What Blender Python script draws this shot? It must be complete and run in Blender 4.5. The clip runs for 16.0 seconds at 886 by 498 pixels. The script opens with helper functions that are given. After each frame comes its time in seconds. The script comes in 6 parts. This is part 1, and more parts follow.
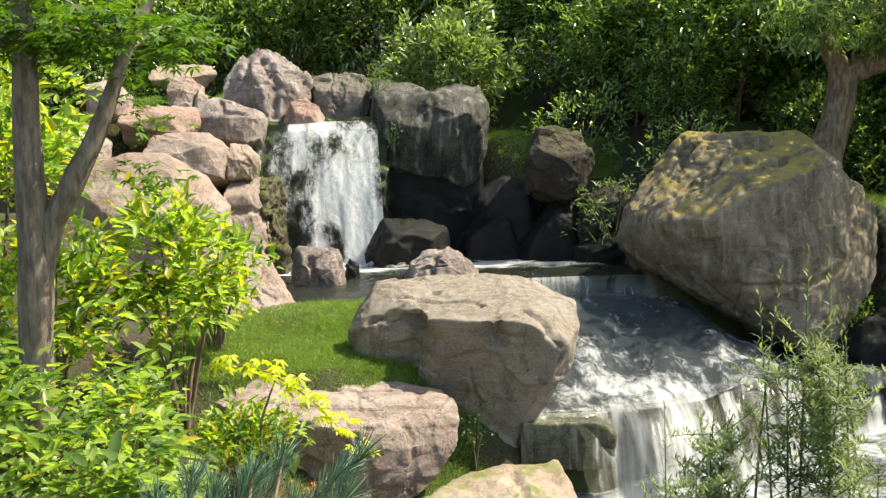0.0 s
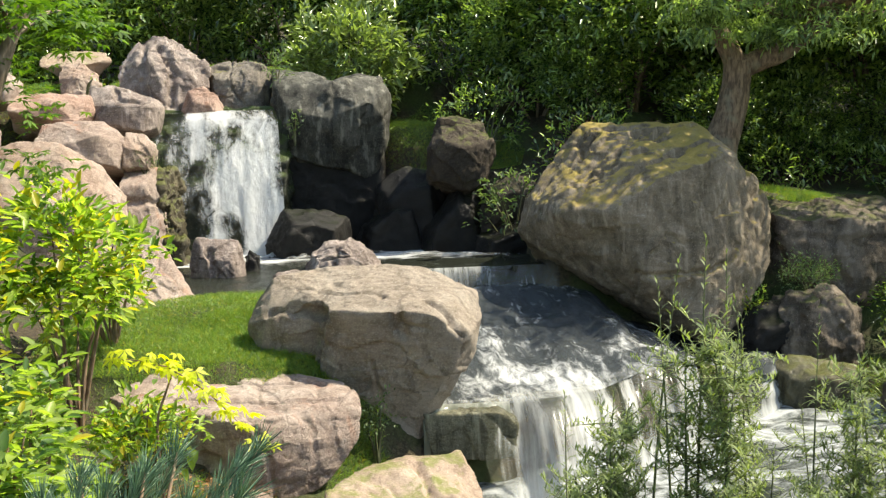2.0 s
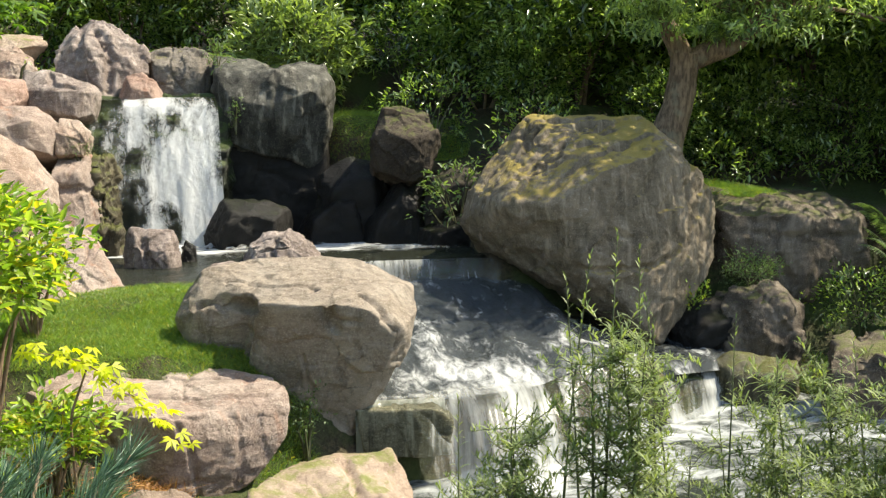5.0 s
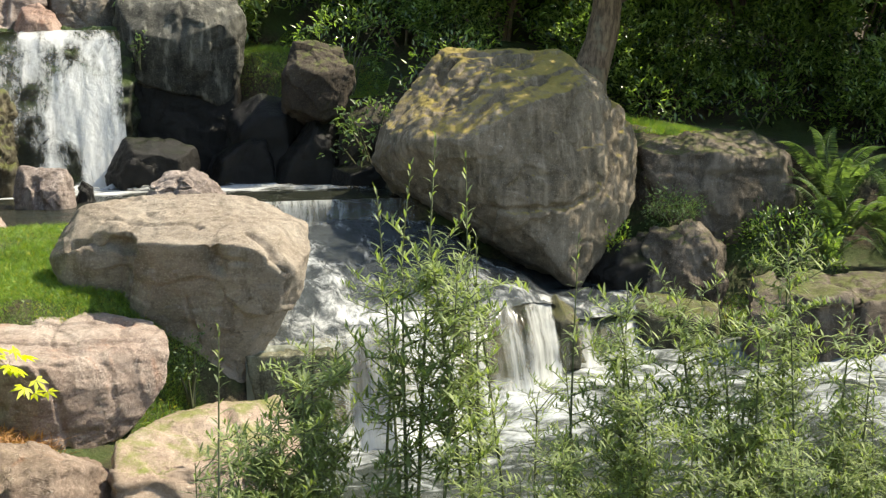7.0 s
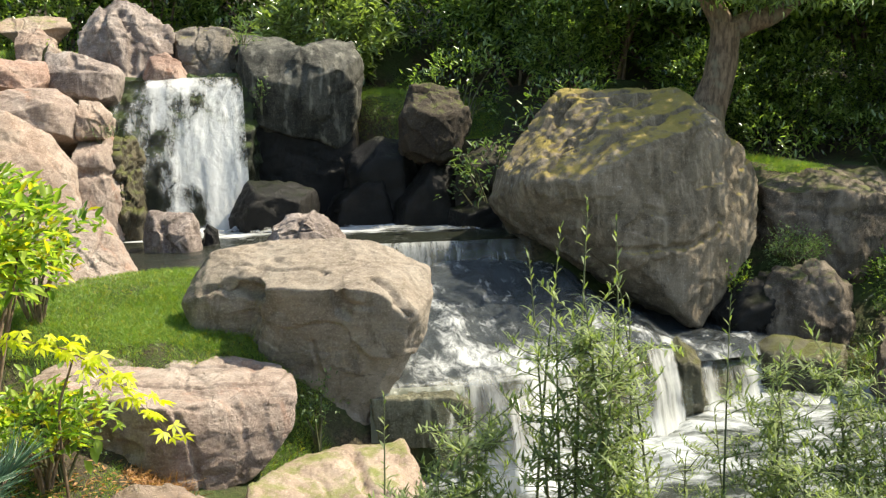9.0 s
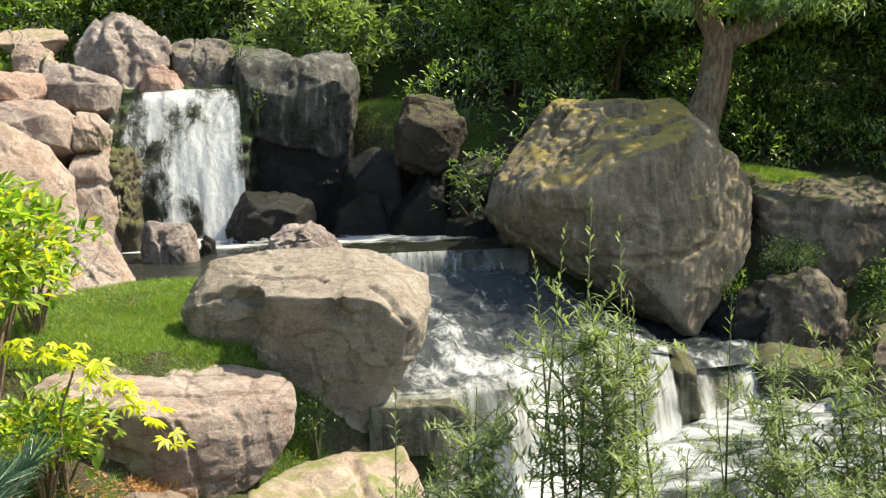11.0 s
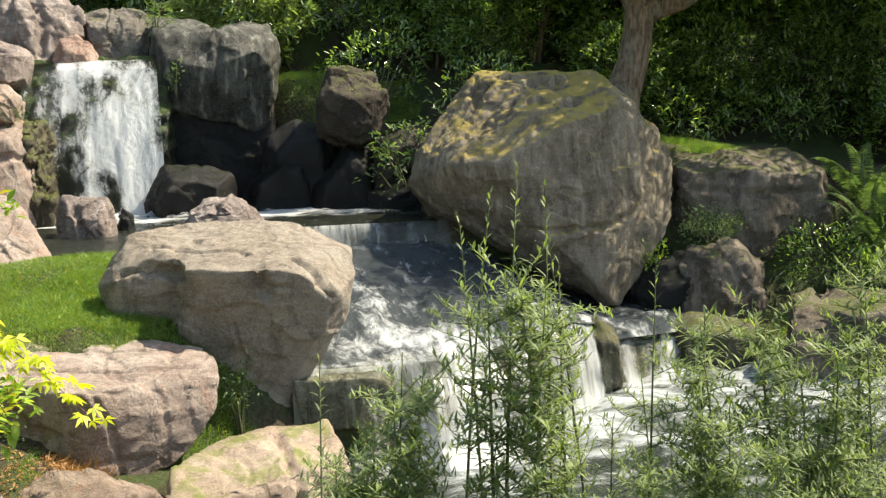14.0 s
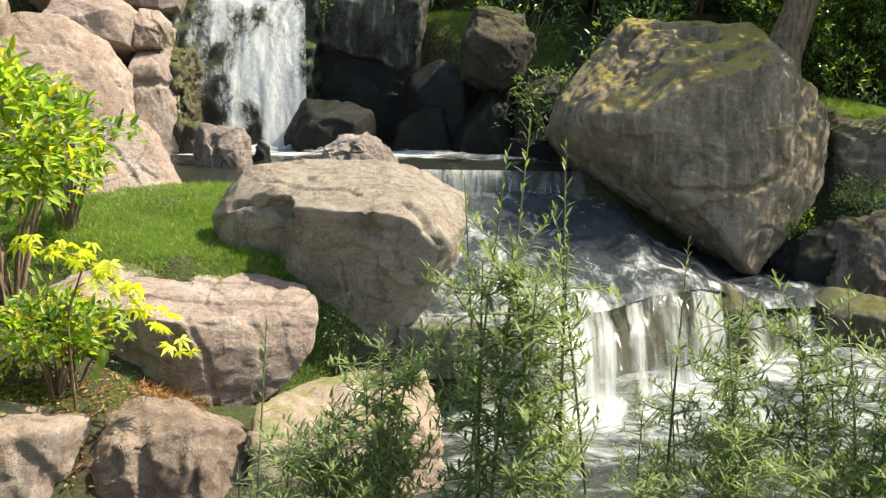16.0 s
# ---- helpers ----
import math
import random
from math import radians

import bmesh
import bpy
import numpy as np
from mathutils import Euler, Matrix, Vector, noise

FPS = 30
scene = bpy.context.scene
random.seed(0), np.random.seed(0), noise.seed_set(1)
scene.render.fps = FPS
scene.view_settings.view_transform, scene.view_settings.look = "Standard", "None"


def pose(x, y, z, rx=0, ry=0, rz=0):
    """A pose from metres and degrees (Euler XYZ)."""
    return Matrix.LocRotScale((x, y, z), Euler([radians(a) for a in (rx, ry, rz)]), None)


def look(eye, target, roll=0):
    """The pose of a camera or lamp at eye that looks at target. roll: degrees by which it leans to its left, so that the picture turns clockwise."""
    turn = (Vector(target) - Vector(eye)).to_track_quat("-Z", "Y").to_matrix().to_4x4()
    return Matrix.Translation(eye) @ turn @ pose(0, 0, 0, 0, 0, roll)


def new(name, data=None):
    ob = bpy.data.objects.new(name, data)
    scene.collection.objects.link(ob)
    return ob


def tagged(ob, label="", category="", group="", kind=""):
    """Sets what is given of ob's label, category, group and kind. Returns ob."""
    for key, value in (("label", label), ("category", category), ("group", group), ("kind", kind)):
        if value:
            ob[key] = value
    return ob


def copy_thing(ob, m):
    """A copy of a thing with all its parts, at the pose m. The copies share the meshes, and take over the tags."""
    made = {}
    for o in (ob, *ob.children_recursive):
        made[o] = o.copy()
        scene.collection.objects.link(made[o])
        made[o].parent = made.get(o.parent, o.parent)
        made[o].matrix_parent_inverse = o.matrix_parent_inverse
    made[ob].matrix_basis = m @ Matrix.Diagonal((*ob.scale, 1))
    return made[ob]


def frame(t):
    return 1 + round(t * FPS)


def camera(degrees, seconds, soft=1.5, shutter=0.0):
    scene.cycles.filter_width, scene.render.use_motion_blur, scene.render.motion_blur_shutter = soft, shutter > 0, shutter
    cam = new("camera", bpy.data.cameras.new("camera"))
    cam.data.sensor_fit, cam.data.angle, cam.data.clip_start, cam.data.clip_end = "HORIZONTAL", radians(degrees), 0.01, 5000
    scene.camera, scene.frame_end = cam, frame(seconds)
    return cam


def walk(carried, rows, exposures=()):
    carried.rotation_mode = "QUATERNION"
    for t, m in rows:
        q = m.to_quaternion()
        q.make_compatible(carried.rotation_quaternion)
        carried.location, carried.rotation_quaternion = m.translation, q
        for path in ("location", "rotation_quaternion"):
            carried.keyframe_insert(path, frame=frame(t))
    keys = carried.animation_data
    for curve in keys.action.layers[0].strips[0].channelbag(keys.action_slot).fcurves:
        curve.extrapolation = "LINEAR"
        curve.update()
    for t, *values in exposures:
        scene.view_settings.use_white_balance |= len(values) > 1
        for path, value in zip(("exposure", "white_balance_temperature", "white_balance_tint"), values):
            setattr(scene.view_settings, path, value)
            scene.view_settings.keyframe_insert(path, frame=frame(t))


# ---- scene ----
cam = camera(41.9, 16.0, soft=1.3)
PATH = [
    (0, (-0.307, 0.986, 3.704), (-0.259, 2.974, 3.489), -1.9),
    (0.5, (-0.28, 1.014, 3.68), (-0.142, 2.994, 3.437), -0.4),
    (1, (-0.255, 1.054, 3.66), (-0.039, 3.024, 3.394), -0.2),
    (1.5, (-0.276, 1.086, 3.676), (-0.052, 3.057, 3.418), -1.2),
    (2, (-0.287, 1.055, 3.694), (-0.073, 3.03, 3.458), -1.6),
    (2.5, (-0.293, 1.039, 3.683), (-0.066, 3.014, 3.467), -1.4),
    (3, (-0.311, 1.038, 3.698), (-0.081, 3.015, 3.497), -0.4),
    (3.5, (-0.28, 1.026, 3.7), (-0.021, 3.0, 3.511), 0.3),
    (4, (-0.214, 1.051, 3.711), (0.095, 3.017, 3.52), -0.2),
    (4.2, (-0.234, 1.082, 3.698), (0.09, 3.045, 3.495), -0.7),
    (6.3, (0.502, 1.75, 3.488), (0.722, 3.717, 3.198), -0.8),
    (6.5, (0.524, 1.797, 3.442), (0.812, 3.754, 3.148), -0.6),
    (7, (0.591, 1.858, 3.431), (0.958, 3.795, 3.094), -0.6),
    (7.5, (0.555, 1.861, 3.484), (0.864, 3.807, 3.137), -1.4),
    (8, (0.495, 1.901, 3.483), (0.725, 3.862, 3.165), -1.7),
    (8.5, (0.524, 1.906, 3.506), (0.714, 3.875, 3.212), -2.2),
    (8.7, (0.488, 1.883, 3.542), (0.679, 3.853, 3.258), -1.8),
    (10.8, (0.349, 1.774, 3.516), (0.532, 3.749, 3.255), -1.5),
    (11, (0.381, 1.77, 3.512), (0.582, 3.743, 3.257), -1.8),
    (11.5, (0.411, 1.798, 3.506), (0.676, 3.765, 3.261), -2.3),
    (12, (0.394, 1.784, 3.523), (0.716, 3.743, 3.281), -2.1),
    (12.5, (0.4, 1.793, 3.5), (0.769, 3.742, 3.247), -1.2),
    (13, (0.383, 1.759, 3.539), (0.758, 3.707, 3.286), -1.5),
    (13.5, (0.364, 1.798, 3.493), (0.712, 3.75, 3.229), -1.9),
    (14, (0.383, 1.822, 3.473), (0.713, 3.772, 3.171), -1.7),
    (14.5, (0.513, 1.936, 3.411), (0.742, 3.891, 3.055), 0.1),
    (15, (0.681, 1.987, 3.458), (0.777, 3.944, 3.06), 0.8),
    (15.5, (0.849, 2.042, 3.45), (0.859, 3.999, 3.038), 1.0),
    (16, (0.953, 2.135, 3.462), (0.99, 4.096, 3.068), 0.9),
]
EXPOSURES = [(0.0, 1.08, 7300, 6), (16.0, 1.08, 7300, 6)]
walk(cam, [(t, look(eye, target, roll)) for t, eye, target, roll in PATH], EXPOSURES)

# ---- light: sun from the right, clear sky ----
SUN_TO = Vector((0.74, 0.06, 1.0)).normalized()
world = bpy.data.worlds.new("sky")
scene.world = world
world.use_nodes = True
wt = world.node_tree
sky = wt.nodes.new("ShaderNodeTexSky")
sky.sky_type = "NISHITA"
sky.sun_disc = False
sky.sun_elevation = math.asin(SUN_TO.z)
sky.sun_rotation = math.atan2(SUN_TO.x, SUN_TO.y)
wt.nodes["Background"].inputs["Strength"].default_value = 0.15
wt.links.new(sky.outputs[0], wt.nodes["Background"].inputs["Color"])
sun = new("sun", bpy.data.lights.new("sun", "SUN"))
sun.data.energy, sun.data.angle, sun.data.color = 4.6, radians(0.5), (1.0, 0.95, 0.86)
sun.matrix_world = look(SUN_TO * 40, (0, 0, 0))


# ---- noise, in numpy ----
def lattice(i, j, k, seed):
    h = (i * 374761393 + j * 668265263 + k * 1274126177 + seed * 974634777) & 0xFFFFFFFF
    h = ((h ^ (h >> 13)) * 1274126177) & 0xFFFFFFFF
    h = ((h ^ (h >> 16)) * 2246822519) & 0xFFFFFFFF
    return ((h >> 8) & 0xFFFF) / 32767.5 - 1.0


def vnoise(p, seed=0):
    p = np.asarray(p, float)
    q = np.floor(p).astype(np.int64)
    f = p - q
    f = f * f * f * (f * (f * 6 - 15) + 10)
    out = 0.0
    for a in (0, 1):
        for b in (0, 1):
            for c in (0, 1):
                w = (f[:, 0] if a else 1 - f[:, 0]) * (f[:, 1] if b else 1 - f[:, 1]) * (f[:, 2] if c else 1 - f[:, 2])
                out = out + w * lattice(q[:, 0] + a, q[:, 1] + b, q[:, 2] + c, seed)
    return out


def fbm(p, octaves=4, seed=0, gain=0.5):
    total, amp = 0.0, 1.0
    for n in range(octaves):
        total = total + amp * vnoise(p * 2.03 ** n + 7.3 * n, seed + n)
        amp *= gain
    return total


def ridged(p, octaves=3, seed=0):
    total, amp = 0.0, 1.0
    for n in range(octaves):
        total = total + amp * (1 - 2 * np.abs(vnoise(p * 2.1 ** n + 3.1 * n, seed + 31 * n)))
        amp *= 0.5
    return total


def smooth(a, b, x):
    t = np.clip((np.asarray(x, float) - a) / (b - a), 0, 1)
    return t * t * (3 - 2 * t)


# ---- meshes and objects ----
def mesh_of(name, verts, faces, soft=True):
    """A mesh from an array of corners and an array of faces that all have the same number of corners."""
    verts, faces = np.asarray(verts, np.float32), np.asarray(faces, np.int32)
    me = bpy.data.meshes.new(name)
    n, k = faces.shape
    me.vertices.add(len(verts))
    me.vertices.foreach_set("co", verts.ravel())
    me.loops.add(n * k)
    me.loops.foreach_set("vertex_index", faces.ravel())
    me.polygons.add(n)
    me.polygons.foreach_set("loop_start", np.arange(0, n * k, k, dtype=np.int32))
    me.polygons.foreach_set("use_smooth", np.full(n, soft))
    me.update(calc_edges=True)
    return me


def part(name, me, material, parent, label=""):
    ob = new(name, me)
    if not me.materials:
        me.materials.append(material)
    ob.parent = parent
    return tagged(ob, label)


def solid(name, me, material, label, category, group="", kind=""):
    ob = new(name, me)
    me.materials.append(material)
    return tagged(ob, label, category, group, kind)


def thing(name, place, label, category, group="", kind=""):
    ob = new(name)
    ob.empty_display_size = 0.1
    ob.location = place
    return tagged(ob, label, category, group, kind)


def tube(points, radii, sides=8, wobble=0.0, seed=0):
    """Corners and faces of a tapered tube along a bent line."""
    pts, radii = np.asarray(points, float), np.asarray(radii, float)
    t = np.linspace(0, 1, len(pts))
    fine = np.linspace(0, 1, max(4 * (len(pts) - 1) + 1, 5))
    line = np.stack([np.interp(fine, t, pts[:, a]) for a in range(3)], 1)
    for _ in range(2):
        line[1:-1] = 0.25 * line[:-2] + 0.5 * line[1:-1] + 0.25 * line[2:]
    rad = np.interp(fine, t, radii)
    ahead = np.gradient(line, axis=0)
    ahead /= np.linalg.norm(ahead, axis=1)[:, None] + 1e-9
    u = np.zeros_like(ahead)
    side = np.cross(ahead[0], (0.31, 0.95, 0.05) if abs(ahead[0][2]) > 0.7 else (0, 0, 1.0))
    for k in range(len(ahead)):
        side = side - ahead[k] * (side @ ahead[k])
        side = side / np.linalg.norm(side)
        u[k] = side
    v = np.cross(ahead, u)
    ang = np.arange(sides) * 2 * np.pi / sides
    ring = line[:, None] + rad[:, None, None] * (np.cos(ang)[None, :, None] * u[:, None] + np.sin(ang)[None, :, None] * v[:, None])
    flat = ring.reshape(-1, 3)
    if wobble:
        flat = flat + (vnoise(flat * 5, seed) * wobble)[:, None] * (flat - np.repeat(line, sides, 0)) / (np.repeat(rad, sides)[:, None] + 1e-6)
    n = len(line)
    i = np.arange(n - 1)[:, None] * sides
    j = np.arange(sides)[None]
    a, b = (i + j).ravel(), (i + (j + 1) % sides).ravel()
    return flat, np.stack([a, b, b + sides, a + sides], 1)


def joined(pieces):
    verts, faces, at = [], [], 0
    for v, f in pieces:
        verts.append(v)
        faces.append(f + at)
        at += len(v)
    return np.concatenate(verts), np.concatenate(faces)


def unit(v):
    return v / (np.linalg.norm(v, axis=-1, keepdims=True) + 1e-9)


def leaves(base, way, up, length, width, droop=0.15, fold=0.12):
    """Folded leaves: two quads each, along the midrib. Arrays of foot, direction, face, length and width."""
    way = unit(way)
    side = unit(np.cross(way, up))
    face = np.cross(side, way)
    L, W = np.asarray(length)[:, None], np.asarray(width)[:, None]
    at = lambda s, w, d: base + way * L * s + side * W * w + face * (np.abs(w) * fold * W * 4 - d * droop * L)  # noqa: E731
    v = np.stack([at(0, 0, 0), at(0.32, 0.46, 0.1), at(0.7, 0.36, 0.45), at(1, 0, 1), at(0.7, -0.36, 0.45), at(0.32, -0.46, 0.1)], 1)
    n = len(base)
    i = np.arange(n)[:, None] * 6
    f = np.concatenate([i + [0, 1, 2, 3], i + [0, 3, 4, 5]])
    return v.reshape(-1, 3), f


def star_leaves(base, way, up, length):
    """Maple leaves: five pointed lobes from one foot, each a kite."""
    way = unit(way)
    side = unit(np.cross(way, up))
    face = np.cross(side, way)
    L = np.asarray(length)[:, None]
    verts, n = [], len(base)
    for ang, size in ((0, 1.0), (0.75, 0.85), (-0.75, 0.85), (1.5, 0.6), (-1.5, 0.6)):
        d = way * np.cos(ang) + side * np.sin(ang)
        e = side * np.cos(ang) - way * np.sin(ang)
        verts += [base, base + d * L * size * 0.5 + e * L * 0.13, base + d * L * size - face * L * size * 0.22, base + d * L * size * 0.5 - e * L * 0.13]
    v = np.stack(verts, 1)
    i = np.arange(n)[:, None] * 20
    f = np.concatenate([i + [4 * k, 4 * k + 1, 4 * k + 2, 4 * k + 3] for k in range(5)])
    return v.reshape(-1, 3), f


def rand_dirs(rng, n, zlow=-1.0, zhigh=1.0):
    z = rng.uniform(zlow, zhigh, n)
    a = rng.uniform(0, 2 * np.pi, n)
    r = np.sqrt(np.clip(1 - z * z, 0, 1))
    return np.stack([r * np.cos(a), r * np.sin(a), z], 1)


# ---- materials ----
def nodes_of(name):
    m = bpy.data.materials.new(name)
    m.use_nodes = True
    return m, m.node_tree, m.node_tree.nodes["Principled BSDF"]


def add(tree, kind, inputs=None, **settings):
    n = tree.nodes.new(kind)
    for key, value in settings.items():
        setattr(n, key, value)
    for key, value in (inputs or {}).items():
        if isinstance(value, bpy.types.NodeSocket):
            tree.links.new(value, n.inputs[key])
        else:
            n.inputs[key].default_value = value
    return n


def mix(tree, fac, a, b, blend="MIX"):
    n = tree.nodes.new("ShaderNodeMix")
    n.data_type, n.blend_type = "RGBA", blend
    for key, value in ((0, fac), (6, a), (7, b)):
        if isinstance(value, bpy.types.NodeSocket):
            tree.links.new(value, n.inputs[key])
        else:
            n.inputs[key].default_value = value if key == 0 or len(value) == 4 else (*value, 1)
    return n.outputs[2]


def ramp(tree, fac, low, high):
    return add(tree, "ShaderNodeMapRange", {"Value": fac, "From Min": low, "From Max": high}, interpolation_type="SMOOTHSTEP").outputs[0]


def mul(tree, a, b, op="MULTIPLY"):
    return add(tree, "ShaderNodeMath", {0: a, 1: b}, operation=op).outputs[0]


def noise_at(tree, co, scale, detail=5.0, rough=0.55, stretch=None, warp=0.0):
    if stretch:
        co = add(tree, "ShaderNodeMapping", {"Vector": co, "Scale": stretch}).outputs[0]
    return add(tree, "ShaderNodeTexNoise", {"Vector": co, "Scale": scale, "Detail": detail, "Roughness": rough, "Distortion": warp}).outputs[0]


def rock_mat(name, dark, mid, light, moss=0.0, moss_colour=(0.16, 0.15, 0.03), gloss=0.85, streak=0.0, lichen=0.3, rust=0.0):
    m, t, b = nodes_of(name)
    co = add(t, "ShaderNodeNewGeometry")
    pos = co.outputs["Position"]
    big = noise_at(t, pos, 1.3, 6, 0.6, warp=0.6)
    med = noise_at(t, pos, 7.0, 8, 0.68, warp=0.3)
    fine = noise_at(t, pos, 48.0, 6, 0.7)
    grit = noise_at(t, pos, 130.0, 4, 0.75)
    grain = noise_at(t, pos, 11.0, 7, 0.7, stretch=(0.45, 1.0, 2.4), warp=0.5)
    col = mix(t, ramp(t, mul(t, mul(t, med, 0.5), mul(t, grain, 0.5), "ADD"), 0.34, 0.62), dark, mid)
    col = mix(t, mul(t, ramp(t, big, 0.40, 0.68), 0.7), col, light)
    stain = noise_at(t, pos, 2.7, 7, 0.66, stretch=(1.2, 1.2, 0.6), warp=0.9)
    col = mix(t, mul(t, ramp(t, stain, 0.52, 0.66), 0.55), col, tuple(0.62 * c for c in dark))
    col = mix(t, mul(t, ramp(t, fine, 0.53, 0.68), 0.38), col, tuple(0.42 * c for c in dark))
    col = mix(t, mul(t, ramp(t, fine, 0.47, 0.33), 0.45), col, tuple(min(1, 1.45 * c) for c in light))
    col = mix(t, mul(t, ramp(t, grit, 0.52, 0.64), 0.22), col, tuple(0.4 * c for c in dark))
    cracks = add(t, "ShaderNodeTexVoronoi", {"Vector": add(t, "ShaderNodeVectorMath", {0: pos, 1: add(t, "ShaderNodeTexNoise", {"Vector": pos, "Scale": 2.0, "Detail": 6.0}).outputs["Color"]}, operation="ADD").outputs[0], "Scale": 1.6}, feature="DISTANCE_TO_EDGE").outputs["Distance"]
    crack = mul(t, ramp(t, cracks, 0.010, 0.0), ramp(t, big, 0.48, 0.62))
    col = mix(t, mul(t, crack, 0.25), col, tuple(0.3 * c for c in dark))
    if streak:
        down = noise_at(t, pos, 5.0, 5, 0.6, stretch=(1.6, 1.6, 0.16))
        col = mix(t, mul(t, ramp(t, down, 0.52, 0.72), streak), col, tuple(min(1, 1.6 * c) for c in light))
        col = mix(t, mul(t, ramp(t, down, 0.46, 0.3), streak), col, tuple(0.4 * c for c in dark))
    if rust:
        col = mix(t, mul(t, ramp(t, noise_at(t, pos, 2.2, 5, 0.6, stretch=(1.5, 1.5, 0.5)), 0.56, 0.7), rust), col, (0.36, 0.14, 0.06))
    if lichen:
        spots = noise_at(t, pos, 17.0, 4, 0.75)
        col = mix(t, mul(t, mul(t, ramp(t, spots, 0.6, 0.68), ramp(t, big, 0.35, 0.6)), lichen), col, (0.55, 0.52, 0.44))
    if moss:
        up = add(t, "ShaderNodeSeparateXYZ", {0: co.outputs["Normal"]}).outputs["Z"]
        patch = noise_at(t, pos, 3.4, 9, 0.82)
        where = mul(t, ramp(t, mul(t, mul(t, up, 0.55), patch, "ADD"), 1.06 - 0.5 * moss, 1.26 - 0.5 * moss), 0.8)
        col = mix(t, where, col, mix(t, fine, moss_colour, tuple(2.0 * c for c in moss_colour)))
    t.links.new(col, b.inputs["Base Color"])
    b.inputs["Roughness"].default_value = gloss
    b.inputs["Specular IOR Level"].default_value = 0.25
    height = mul(t, mul(t, mul(t, mul(t, med, 0.30), mul(t, grain, 0.10), "ADD"), mul(t, fine, 0.20), "ADD"), mul(t, grit, 0.08), "ADD")
    height = mul(t, height, mul(t, crack, -0.22), "ADD")
    bump = add(t, "ShaderNodeBump", {"Height": height, "Strength": 1.0, "Distance": 0.075})
    t.links.new(bump.outputs[0], b.inputs["Normal"])
    return m


def leaf_mat(name, deep, bright, thin=0.4, gloss=0.35, yellow=0.0, shine=0.5):
    m, t, b = nodes_of(name)
    g = add(t, "ShaderNodeNewGeometry")
    hue = g.outputs["Random Per Island"]
    patch = noise_at(t, g.outputs["Position"], 2.5, 3)
    col = mix(t, ramp(t, mul(t, mul(t, hue, 0.6), mul(t, patch, 0.6), "ADD"), 0.3, 0.9), deep, bright)
    if yellow:
        odd = add(t, "ShaderNodeTexWhiteNoise", {"W": mul(t, hue, 91.7)}, noise_dimensions="1D").outputs[0]
        col = mix(t, mul(t, ramp(t, odd, 1 - yellow, 1.02 - yellow), 0.8), col, (0.42, 0.34, 0.03))
    t.links.new(col, b.inputs["Base Color"])
    b.inputs["Roughness"].default_value = gloss
    b.inputs["Specular IOR Level"].default_value = shine
    through_leaf = add(t, "ShaderNodeBsdfTranslucent", {"Color": mix(t, 0.5, col, (0.9, 1.0, 0.15), "MULTIPLY")})
    through_leaf.inputs["Color"].default_value = (0.2, 0.3, 0.03, 1)
    glow = add(t, "ShaderNodeMixRGB", {"Fac": 1.0, "Color1": col, "Color2": (1.9, 2.1, 0.8, 1)}, blend_type="MULTIPLY")
    t.links.new(glow.outputs[0], through_leaf.inputs["Color"])
    both = add(t, "ShaderNodeMixShader", {0: thin, 1: b.outputs[0], 2: through_leaf.outputs[0]})
    t.links.new(both.outputs[0], t.nodes["Material Output"].inputs["Surface"])
    return m


def bark_mat(name, dark, light):
    m, t, b = nodes_of(name)
    pos = add(t, "ShaderNodeNewGeometry").outputs["Position"]
    grain = noise_at(t, pos, 14, 7, 0.65, stretch=(1.5, 1.5, 0.35))
    spots = noise_at(t, pos, 4, 5, 0.6)
    col = mix(t, ramp(t, grain, 0.35, 0.7), dark, light)
    col = mix(t, mul(t, ramp(t, spots, 0.52, 0.66), 0.5), col, (0.2, 0.19, 0.13))
    t.links.new(col, b.inputs["Base Color"])
    b.inputs["Roughness"].default_value = 0.85
    t.links.new(add(t, "ShaderNodeBump", {"Height": grain, "Strength": 0.6, "Distance": 0.02}).outputs[0], b.inputs["Normal"])
    return m


def soil_mat():
    m, t, b = nodes_of("soil and moss")
    pos = add(t, "ShaderNodeNewGeometry").outputs["Position"]
    big, fine = noise_at(t, pos, 0.8, 6, 0.6), noise_at(t, pos, 22, 7, 0.7)
    col = mix(t, ramp(t, fine, 0.35, 0.7), (0.025, 0.018, 0.010), (0.09, 0.065, 0.035))
    col = mix(t, mul(t, ramp(t, big, 0.45, 0.62), 0.8), col, mix(t, fine, (0.02, 0.035, 0.008), (0.07, 0.11, 0.02)))
    t.links.new(col, b.inputs["Base Color"])
    b.inputs["Roughness"].default_value = 0.95
    t.links.new(add(t, "ShaderNodeBump", {"Height": fine, "Strength": 0.8, "Distance": 0.05}).outputs[0], b.inputs["Normal"])
    return m


